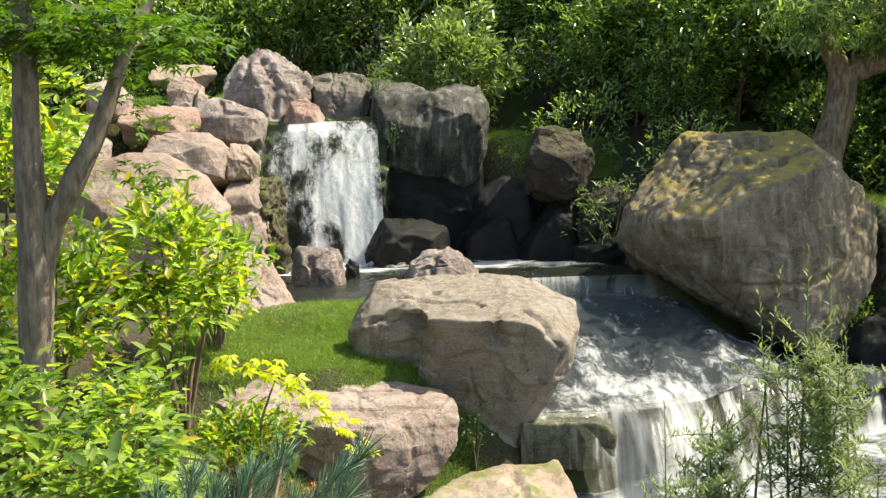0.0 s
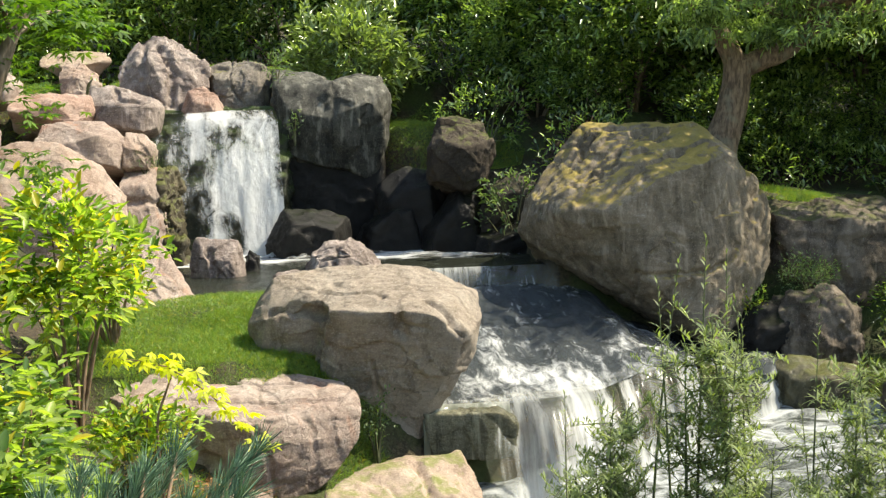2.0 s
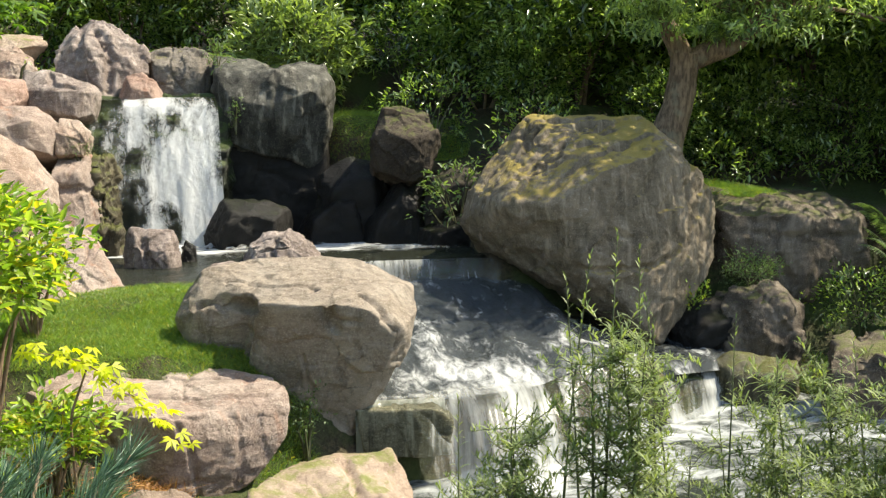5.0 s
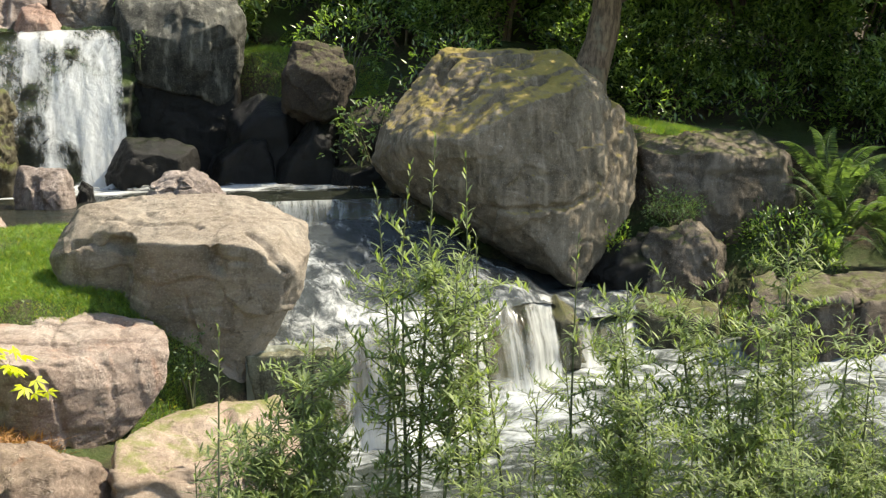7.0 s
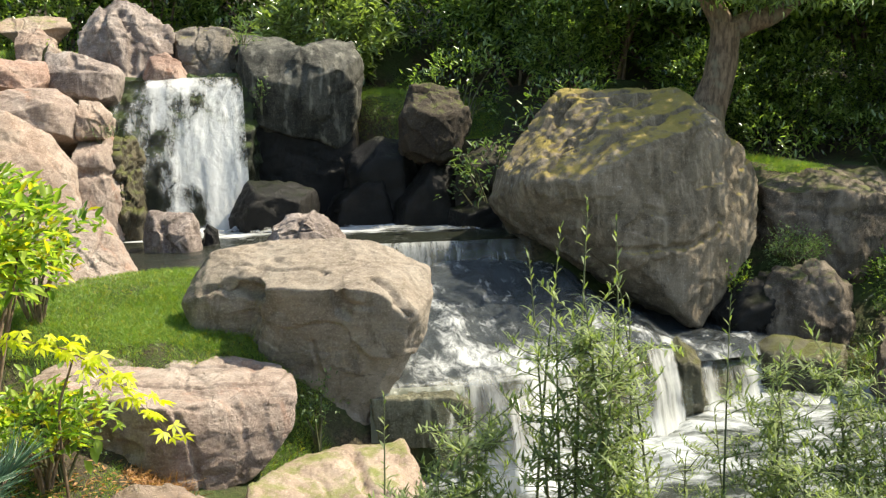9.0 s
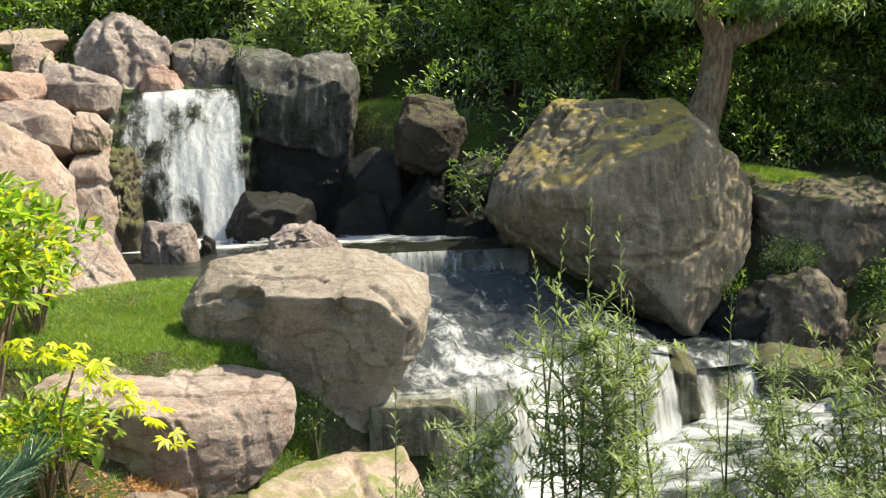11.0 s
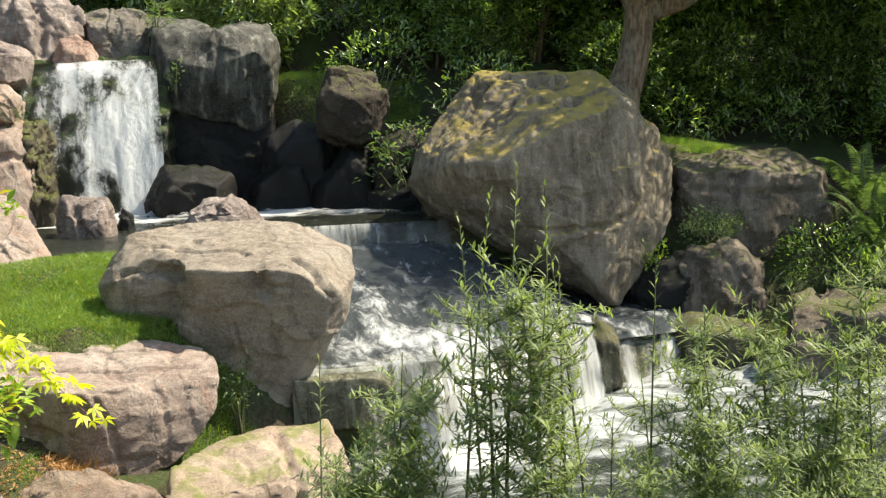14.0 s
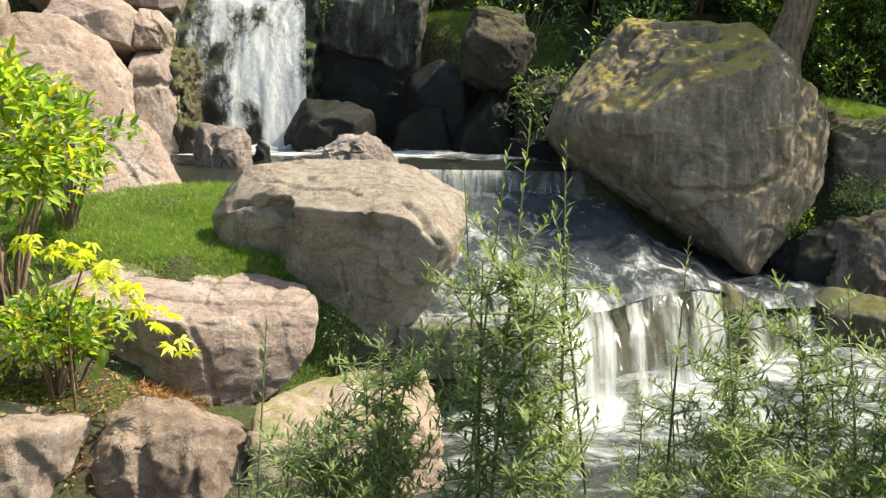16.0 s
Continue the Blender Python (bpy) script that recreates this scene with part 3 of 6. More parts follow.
def streams(u, v, whites, gap):
    """Dense white where the streams run, with gaps of bare wet rock between them."""
    out = -gap + 0 * u
    for centre, half, dense in whites:
        out = np.maximum(out, dense * smooth(1.0, 0.35, np.abs(v - centre - 0.06 * np.sin(u * 4 + 9 * centre)) / (half * (0.8 + 0.5 * u))) - gap * 0.3)
    ragged = 0.11 + 0.07 * vnoise(np.stack([u * 9, 0 * u, v], 1), 95)
    return out + 0.10 * smooth(0.75, 1.0, u) - 0.10 * smooth(0.12, 0.0, u) - 0.3 * smooth(ragged, 0.0, np.minimum(v, 1 - v))


waterfall("waterfall_left", lower_fall(1.25, 2.95, 1.0, LOW - 0.05, 0.11, -0.12), 90, 100, lambda u, v: streams(u, v, [(0.36, 0.24, 0.15), (0.66, 0.3, 0.20), (0.14, 0.16, 0.09)], 0.05), CASCADE, "thick white cascade tumbling into the lower pool", bumps=0.05, seed=60)
waterfall("waterfall_ledge", lambda u, v: np.stack([0.72 + 0.95 * v, 12.86 + 0.12 * v - 0.12 * u - 0.06 * np.sin(3 * u), 0.645 - 0.04 * v - 0.5 * u ** 1.4], 1), 40, 50, lambda u, v: -0.06 + 0.12 * v + 0.10 * smooth(0.3, 0.0, u), LEDGEFILM, "olive film of water sliding off the ledge", bumps=0.03, seed=65)
waterfall("waterfall_middle", lower_fall(2.95, 4.36, 0.7, LOW - 0.05, 0.03, -0.05), 90, 90, lambda u, v: streams(u, v, [(0.24, 0.2, 0.11), (0.48, 0.16, 0.12), (0.78, 0.24, 0.20)], 0.05), CASCADE, "wide white cascade over a mossy ledge", bumps=0.05, seed=70)
waterfall("waterfall_right", lower_fall(4.55, 5.7, 0.3, LOW - 0.05, 0.01), 60, 60, lambda u, v: streams(u, v, [(0.2, 0.2, 0.14), (0.52, 0.18, 0.08), (0.82, 0.22, 0.16)], 0.05), CASCADE, "thin clear curtain of water over a ledge", bumps=0.02, seed=80)


foam("foam_pool_edge", [(0.55, 19.5, HIGH + 0.01), (1.2, 19.1, HIGH + 0.01), (2.0, 18.75, HIGH + 0.01), (2.75, 18.3, HIGH + 0.01)], 0.42, "white foam along the pool's far edge", 55, 0.03, 0.20)
foam("foam_falls_foot", [(-2.6, 19.25, HIGH), (-1.8, 19.1, HIGH), (-0.9, 19.2, HIGH), (-0.3, 18.7, HIGH)], 0.75, "white foam at the foot of the waterfall", 56, 0.08, 0.24)
foam("foam_lip", [(x, float(lip_y(x)) + 0.02, float(lip_z(x)) + 0.01) for x in (1.7, 2.4, 3.1, 3.8, 4.3)], 0.35, "broken foam along the lip of the cascade", 59, 0.03, 0.12)
foam("foam_sill", [(0.7, 17.0, 1.22), (2.0, 17.0, 1.20), (2.9, 16.95, 1.18)], 0.4, "white foam below the stone sill", 57, 0.03, 0.10)
foam("foam_ledge", [(0.8, 12.9, 0.64), (1.3, 12.92, 0.63), (2.0, 13.05, 0.60)], 0.45, "white foam at the lip of the ledge", 58, 0.04, 0.16)


# ---- boulders ----
def chisel(w, count, amp, seed):
    """Broken stone: flat, tilted chips of about equal size, with small ledges between them."""
    rng = np.random.default_rng(seed)
    c = w[rng.integers(0, len(w), count)]
    q = w + 0.10 * np.stack([vnoise(w * 3.0, seed + k) for k in range(3)], 1)
    near = np.argmin((c ** 2).sum(1) - 2 * (q.astype(np.float32) @ c.T.astype(np.float32)), 1)
    reach = np.sqrt(((w.max(0) - w.min(0)) ** 2).sum() / count)
    tilt = rng.normal(0, 1, (count, 3)) * amp / reach
    return (rng.uniform(-1, 1, count) * amp)[near] + ((w - c[near]) * tilt[near]).sum(1)


def rock(name, outline, y, front, back, material, label, seed, top=(0.0, 0.0), shrink=(0.6, 0.6), level=6, edge=130, chips=9, rough=0.05, strata=0.0, notch=0.0, face=None, lean=0.0, category="boulder"):
    """A boulder: a soft-edged polyhedron whose widest section is the outline of x and z at depth y. front and back: how far it reaches to
    either side; top: by how much its front and back sections sink; shrink: their size; face: a front section of its own; lean: how far its front hangs over; chips: knocked-off corners;
    rough: relief in metres."""
    rng = np.random.default_rng(seed)
    o = np.array(outline, float)
    c = np.array([(o[:, 0].min() + o[:, 0].max()) / 2, (o[:, 1].min() + o[:, 1].max()) / 2])
    pts = []
    for dy, s, sink in ((-front, shrink[0], top[0]), (0, 1, 0), (back, shrink[1], top[1])):
        r = c + (o - c) * s
        pts.append(np.stack([r[:, 0], np.full(len(o), y + dy), r[:, 1] - sink], 1))
    if face:
        pts[0] = np.array([(x, y - front, z) for x, z in face])
    pts[0][:, 1] += lean * (pts[0][:, 2].max() - pts[0][:, 2]) / np.ptp(pts[0][:, 2])
    pts = np.concatenate(pts)
    mid = (pts.max(0) + pts.min(0)) / 2
    half = (pts.max(0) - pts.min(0)) / 2
    bm = bmesh.new()
    for v in (pts - mid) / half:
        bm.verts.new(v)
    bmesh.ops.convex_hull(bm, input=bm.verts)
    planes = np.array([(*fc.normal, fc.normal.dot(fc.verts[0].co)) for fc in bm.faces if fc.calc_area() > 1e-5])
    planes = planes[planes[:, 3] > 0.05]
    bm.free()
    bm = bmesh.new()
    bmesh.ops.create_icosphere(bm, subdivisions=level, radius=1.0)
    d = np.array([v.co for v in bm.verts])
    tri = np.array([[v.index for v in fc.verts] for fc in bm.faces])
    bm.free()
    d = unit(d)
    corner = rand_dirs(rng, chips)
    hullpts = (pts - mid) / half
    chip = np.array([(*n, (hullpts @ n).max() * rng.uniform(0.93, 0.995)) for n in corner])
    planes = np.concatenate([planes, chip]) if chips else planes
    g = np.clip(d @ planes[:, :3].T / planes[:, 3], 1e-6, None)
    peak = g.max(1)
    r = 1.0 / (peak * (np.exp(edge * (g / peak[:, None] - 1)).sum(1)) ** (1.0 / edge))
    p = d * r[:, None] * half * 1.03
    n = unit(p / half ** 2)
    w = p + mid
    rough = rough * min(1.0, 0.3 + 0.6 * half.max())
    lump = rough * (0.8 * fbm(w * 0.9, 2, seed) + 0.30 * fbm(w * 5.0, 3, seed + 9) + 0.28 * fbm(w * 15, 3, seed + 17, 0.65) - 0.5 * smooth(0.07, 0.0, np.abs(vnoise(w * 1.7, seed + 5))))
    lump = lump + chisel(w, 22, 0.55 * rough, seed + 21) + chisel(w, 150, 0.20 * rough, seed + 22)
    if strata:
        lump = lump + strata * (np.abs(((w[:, 2] * 3.1 + 0.35 * w[:, 0] + 0.5 * fbm(w * 1.3, 2, seed + 4)) % 1.0) - 0.5) - 0.25)
    if notch:
        lump = lump - notch * smooth(0.16, 0.02, np.abs(vnoise(w * 0.9, seed + 2)))
    w = w + n * lump[:, None]
    return solid(name, mesh_of(name, w, tri), material, label, category, "boulders of the stream")


def near_line(w, line):
    """How far each point lies from a bent line."""
    best = np.full(len(w), 9.0)
    for a, b in zip(np.array(line[:-1], float), np.array(line[1:], float)):
        t = np.clip((w - a) @ (b - a) / ((b - a) @ (b - a) + 1e-9), 0, 1)
        best = np.minimum(best, np.linalg.norm(w - a - t[:, None] * (b - a), axis=1))
    return best


def crag(name, lobes, material, label, seed, level=7, edge=240, rough=0.04, cracks=(), pits=(), facets=60, centre=None, category="boulder"):
    """A broken boulder: one or more many-sided blocks grown into each other, given by their corners. cracks: bent lines with a width and a depth; pits: a place, a radius and a depth."""
    every = np.array([c for lobe in lobes for c in lobe], float)
    mid = np.array(centre) if centre else (every.max(0) + every.min(0)) / 2
    half = (every.max(0) - every.min(0)) / 2
    bm = bmesh.new()
    bmesh.ops.create_icosphere(bm, subdivisions=level, radius=1.0)
    d = unit(np.array([v.co for v in bm.verts]))
    tri = np.array([[v.index for v in fc.verts] for fc in bm.faces])
    bm.free()
    r = np.zeros(len(d))
    shake = 0.06 * np.stack([vnoise(d * 3.1, seed + k) for k in range(3)], 1) + 0.02 * np.stack([vnoise(d * 11, seed + 40 + k) for k in range(3)], 1)
    ds = unit(d + shake * min(1.0, 12 * rough))
    for lobe in lobes:
        bm = bmesh.new()
        for v in (np.array(lobe, float) - mid) / half:
            bm.verts.new(v)
        bmesh.ops.convex_hull(bm, input=bm.verts)
        planes = np.array([(*fc.normal, fc.normal.dot(fc.verts[0].co)) for fc in bm.faces if fc.calc_area() > 1e-5])
        bm.free()
        planes = planes[planes[:, 3] > 0.03]
        g = np.clip(ds @ planes[:, :3].T / planes[:, 3], 1e-6, None)
        peak = g.max(1)
        r = np.maximum(r, 1.0 / (peak * (np.exp(edge * (g / peak[:, None] - 1)).sum(1)) ** (1.0 / edge)))
    w = d * r[:, None] * half + mid
    me = mesh_of(name, w, tri)
    n = np.zeros(len(w) * 3, np.float32)
    me.vertices.foreach_get("normal", n)
    n = n.reshape(-1, 3)
    lump = rough * (0.9 * fbm(w * 1.3, 3, seed) + 0.38 * fbm(w * 6.0, 3, seed + 9, 0.55) + 0.15 * fbm(w * 19, 3, seed + 17, 0.6))
    lump = lump + chisel(w, facets, 0.65 * rough, seed + 21) + chisel(w, 8 * facets, 0.22 * rough, seed + 22)
    lump = lump - rough * 0.45 * np.clip(ridged(w * 1.9, 3, seed + 71) - 0.7, 0, 1) ** 0.7
    lump = lump - rough * 1.1 * smooth(0.05, 0.0, np.abs(vnoise(w * 1.5, seed + 5))) * smooth(-0.1, 0.3, vnoise(w * 0.8, seed + 6))
    wavy = w + 0.016 * np.stack([vnoise(w * 7.0, seed + 60 + k) for k in range(3)], 1)
    def on_face(points):
        """The places of the surface that lie towards these points."""
        q = np.array(points, float)
        k = np.linspace(0, 1, len(q))
        q = np.stack([np.interp(np.linspace(0, 1, 6 * len(q)), k, q[:, a]) for a in range(3)], 1) if len(q) > 1 else q
        return w[np.argmax(unit((q - mid) / half) @ d.T, 1)]

    for line, width, deep in cracks:
        lump = lump - 1.4 * deep * smooth(1.5 * width, 0.35 * width, near_line(wavy, on_face(line)) * (1 + 0.35 * vnoise(w * 9, seed + 81)))
    for place, radius, deep in pits:
        place = on_face([place])[0]
        lump = lump - deep * smooth(radius, 0.3 * radius, np.linalg.norm((wavy - np.array(place)) * [1, 1, 1.6], axis=1))
    w = w + n * lump[:, None]
    me.vertices.foreach_set("co", w.astype(np.float32).ravel())
    me.update()
    return solid(name, me, material, label, category, "boulders of the stream")


crag("boulder", [[(-0.22, 12.5, 1.76), (0.47, 12.28, 1.76), (0.82, 12.25, 1.70), (1.13, 12.32, 1.46), (1.40, 12.85, 1.57), (1.36, 13.2, 1.79), (0.85, 13.5, 2.03), (0.38, 13.6, 2.09), (-0.4, 13.5, 2.06), (-0.5, 14.1, 1.8), (0.9, 14.2, 1.7),
                   (1.30, 12.75, 1.22), (1.02, 12.78, 0.72), (0.78, 12.9, 0.30), (0.55, 12.9, 0.02), (0.1, 12.95, 0.15), (-0.42, 12.85, 0.85), (0.7, 14.2, 0.1), (-0.5, 14.1, 0.3), (0.5, 12.55, 0.95), (-0.05, 12.62, 1.1)],
                  [(-1.06, 13.0, 1.56), (-0.76, 13.2, 2.0), (-0.42, 13.42, 2.05), (-0.84, 12.76, 1.66), (-0.3, 12.72, 1.86), (-0.94, 12.92, 1.18), (-0.6, 13.0, 0.7), (0.8, 13.5, 2.0), (0.9, 13.4, 0.4), (0.3, 14.2, 1.7), (-0.9, 13.9, 1.3), (0.2, 12.95, 1.3)]],
     GREY, "large flat-topped grey brown boulder beside the stream", 101, centre=(0.15, 13.25, 1.2), rough=0.026, facets=40,
     cracks=[([(0.93, 12.42, 1.86), (0.98, 12.38, 1.76), (1.08, 12.33, 1.66), (1.05, 12.30, 1.58), (1.15, 12.32, 1.45)], 0.045, 0.05), ([(-0.86, 12.8, 1.72), (-0.5, 12.7, 1.78), (-0.24, 12.55, 1.74), (-0.3, 12.7, 1.45), (-0.36, 12.8, 1.1)], 0.06, 0.07),
             ([(0.48, 12.28, 1.72), (0.5, 12.36, 1.5)], 0.055, 0.05), ([(0.5, 12.35, 1.58), (0.78, 12.3, 1.56)], 0.025, 0.02), ([(-0.55, 12.95, 1.95), (-0.1, 12.8, 1.88), (0.3, 12.75, 1.9)], 0.03, 0.025), ([(0.2, 12.5, 1.2), (0.3, 12.6, 0.8), (0.2, 12.75, 0.4)], 0.03, 0.02)],
     pits=[((0.36, 12.64, 1.92), 0.085, 0.07), ((0.62, 13.0, 1.98), 0.07, 0.03), ((-0.15, 13.0, 1.98), 0.1, 0.035)])
crag("boulder", [[(-2.3, 11.95, 1.12), (-1.8, 12.75, 1.22), (-0.88, 12.75, 1.18), (-0.55, 12.65, 1.12), (-0.08, 12.35, 1.07), (0.04, 12.02, 0.98), (0.05, 11.9, 0.84), (0.02, 11.84, 0.62), (-0.22, 11.74, 0.30), (-0.72, 11.52, 0.02), (-1.02, 11.42, 0.0),
                   (-1.32, 11.6, 0.1), (-0.98, 11.27, 0.98), (-0.9, 11.28, 0.8), (-1.35, 11.4, 1.04), (-2.0, 11.6, 1.08), (-2.05, 11.85, 0.3), (-2.5, 12.2, 0.6), (-0.4, 12.9, 0.3), (-1.9, 12.95, 0.4), (-0.9, 12.7, -0.2), (-2.0, 12.6, -0.1)]],
     PINK, "low pinkish boulder with a flat worn top on the bank", 102, centre=(-1.05, 12.1, 0.6), rough=0.02, facets=50,
     cracks=[([(-1.9, 11.9, 1.12), (-1.2, 11.75, 1.08), (-0.6, 11.75, 1.03), (-0.15, 11.9, 1.0)], 0.035, 0.03), ([(-1.6, 12.3, 1.17), (-0.9, 12.25, 1.12), (-0.45, 12.3, 1.09)], 0.03, 0.03), ([(-0.98, 11.4, 1.0), (-0.85, 11.5, 0.6), (-0.8, 11.6, 0.2)], 0.03, 0.02),
             ([(-0.55, 12.4, 1.12), (-0.3, 12.3, 1.08)], 0.04, 0.03)], pits=[((-1.3, 11.6, 0.6), 0.2, 0.05)])
rng = np.random.default_rng(103)
SLOPE = []
for k in range(26):
    a, b, run = rng.uniform(0.05, 0.8), rng.uniform(0.08, 0.95), rng.uniform(0.10, 0.28)
    spot = np.array([(3.1 + 1.9 * (a + t * run), 16.3 + 1.1 * b + 0.25 * a + 0.1 * t, 2.3 + 0.5 * a + 0.95 * b + 0.12 * t) for t in (0, 0.5, 1)])
    SLOPE.append((spot + rng.normal(0, 0.03, spot.shape), rng.uniform(0.025, 0.05), rng.uniform(0.03, 0.055)))
crag("boulder", [[(3.58, 17.6, 3.47), (4.56, 17.8, 3.46), (5.3, 17.6, 3.47), (5.4, 17.3, 3.27), (5.58, 17.0, 3.0), (6.08, 17.15, 2.57), (6.32, 17.2, 2.1), (6.27, 17.0, 1.73), (6.13, 16.8, 1.38), (5.56, 16.5, 0.75), (5.13, 16.2, 0.32), (4.95, 16.12, 0.5), (4.5, 16.15, 0.86),
                   (3.62, 16.55, 1.23), (2.87, 17.0, 1.67), (2.54, 17.3, 2.03), (2.66, 17.35, 2.42), (3.0, 16.35, 2.3), (3.62, 16.02, 2.36), (4.36, 16.1, 2.76), (5.08, 16.42, 2.95), (5.42, 16.25, 1.55), (4.1, 16.0, 1.42), (5.0, 16.08, 1.45),
                   (3.6, 18.7, 2.9), (5.2, 18.7, 3.0), (6.1, 18.3, 2.2), (4.6, 18.0, 0.5), (5.7, 18.0, 0.6), (3.1, 18.2, 1.2)]],
     MOSSY, "huge angular boulder with yellow moss on its sloping top", 103, centre=(4.35, 17.1, 1.9), rough=0.035, facets=70, edge=200,
     cracks=SLOPE + [([(3.95, 16.0, 1.44), (4.5, 16.0, 1.40), (4.95, 16.06, 1.43), (5.3, 16.2, 1.55), (5.5, 16.35, 1.75)], 0.04, 0.05), ([(3.62, 16.2, 2.45), (4.0, 16.4, 2.72), (4.5, 16.6, 2.98), (5.1, 16.9, 3.1)], 0.05, 0.04), ([(3.3, 16.7, 2.6), (3.7, 16.9, 2.85), (4.3, 17.1, 3.1)], 0.05, 0.035),
             ([(4.2, 16.05, 2.5), (4.3, 16.02, 2.0), (4.7, 16.05, 1.8)], 0.05, 0.025), ([(5.75, 16.75, 2.5), (5.7, 16.6, 1.9), (5.45, 16.3, 1.4)], 0.05, 0.03), ([(3.7, 16.5, 1.5), (3.85, 16.3, 1.1), (4.0, 16.3, 0.9)], 0.04, 0.04)],
     pits=[((4.6, 17.2, 3.2), 0.25, 0.06), ((3.6, 16.3, 1.9), 0.35, 0.06), ((5.9, 16.8, 2.1), 0.25, 0.05)])
crag("boulder", [[(-0.96, 21.2, 4.52), (-0.34, 21.0, 4.44), (0.05, 20.5, 4.22), (-0.92, 20.6, 4.22), (-0.96, 20.6, 3.8), (-0.7, 20.28, 3.75), (0.1, 20.22, 3.6), (0.5, 20.35, 3.5), (-0.85, 20.6, 3.1), (-0.2, 20.5, 2.85), (0.5, 20.6, 2.7), (-0.9, 21.9, 4.3), (0.5, 21.8, 4.0), (-0.8, 21.8, 2.6), (0.6, 21.8, 2.5)],
                  [(-0.1, 20.4, 4.12), (0.3, 20.7, 4.3), (0.56, 21.2, 4.42), (0.9, 21.0, 4.30), (1.02, 20.75, 4.1), (1.09, 20.9, 3.9), (0.98, 20.7, 3.38), (0.9, 20.45, 3.6), (0.7, 20.3, 3.9), (0.1, 20.2, 3.7), (0.78, 20.75, 2.5), (0.4, 20.6, 2.7), (-0.4, 20.5, 3.0), (0.9, 21.9, 3.8), (-0.5, 21.8, 4.1), (0.7, 21.8, 2.5), (-0.5, 21.8, 2.7), (-0.6, 20.4, 3.6)]],
     DARK, "tall dark block of stone beside the waterfall", 104, level=6, centre=(0.05, 21.1, 3.5), rough=0.027, facets=50, edge=140,
     cracks=[([(0.05, 20.4, 4.2), (0.12, 20.2, 3.9), (0.0, 20.2, 3.5)], 0.05, 0.03), ([(0.6, 20.5, 4.0), (0.62, 20.3, 3.6), (0.5, 20.5, 3.1)], 0.06, 0.03)])
# added black rock: its colour gives the deep shade under the overhang
rock("boulder", [(-0.95, 3.4), (0.9, 3.0), (0.95, 2.2), (0.85, 1.2), (-0.95, 1.2)], 20.95, 0.32, 0.8, WETSHADE, "added black rock for the shaded hollow under the dark block", 154, shrink=(0.95, 0.9), chips=4, rough=0.03)
crag("boulder", [[(1.73, 19.6, 3.56), (1.95, 19.7, 3.61), (2.5, 19.8, 3.47), (2.64, 19.6, 3.0), (2.42, 19.3, 2.6), (2.14, 19.25, 2.42), (1.48, 19.4, 3.12), (1.62, 19.3, 2.6), (1.72, 19.22, 3.25), (2.0, 19.12, 3.1), (2.5, 19.4, 3.2), (1.7, 20.4, 3.2), (2.5, 20.4, 3.1), (2.0, 20.2, 2.2), (1.5, 19.9, 2.5)]],
     BROWNSHADE, "brown boulder on the bank behind the pool", 105, level=6, rough=0.03, facets=24)
# stones at the pool's back: wet, and painted blacker for missing shade
rock("stone", [(-1.08, 1.7), (-0.81, 2.24), (-0.28, 2.2), (0.18, 2.05), (0.3, 1.2), (-1.05, 1.2)], 19.4, 0.4, 0.7, WETSHADE, "wet stone at the foot of the falls, blackened for shade", 106, level=5)
rock("stone", [(0.15, 1.2), (0.45, 1.9), (0.95, 2.3), (1.4, 2.35), (1.7, 1.2)], 20.0, 0.5, 0.8, WETSHADE, "wet stone at the water line, blackened for shade", 107, level=5)
rock("stone", [(1.25, 1.2), (1.4, 1.8), (2.0, 2.5), (2.35, 2.3), (2.5, 1.2)], 19.6, 0.4, 0.8, WETSHADE, "mossy stone at the water line, blackened for shade", 108, level=5)
rock("stone", [(2.1, 1.2), (2.2, 1.75), (2.9, 1.95), (3.3, 1.8), (3.4, 1.2)], 19.0, 0.4, 0.8, WETSHADE, "wet stone at the water line, blackened for shade", 109, level=5)
rock("stone", [(0.5, 1.2), (0.7, 2.5), (1.2, 2.85), (1.75, 2.7), (1.9, 1.2)], 20.0, 0.4, 0.8, WETSHADE, "filler stone under the grassy slope, blackened for shade", 136, level=5)
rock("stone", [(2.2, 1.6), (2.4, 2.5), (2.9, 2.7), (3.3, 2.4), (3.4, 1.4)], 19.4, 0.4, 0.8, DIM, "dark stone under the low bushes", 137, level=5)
crag("stone", [[(-0.6, 17.9, 1.3), (-0.4, 17.9, 1.72), (-0.2, 17.95, 1.85), (0.2, 17.95, 1.9), (0.5, 17.9, 1.7), (0.75, 17.9, 1.3), (-0.3, 17.6, 1.65), (0.05, 17.58, 1.8), (0.1, 17.5, 1.3), (0.4, 17.6, 1.5), (-0.4, 17.5, 1.3), (0.0, 18.4, 1.6), (0.3, 18.3, 1.3), (-0.4, 18.3, 1.3)]],
     MAUVE, "purple grey stone standing in the pool", 110, level=6, rough=0.03, facets=30, cracks=[([(-0.05, 17.6, 1.85), (-0.1, 17.5, 1.4)], 0.05, 0.06)])
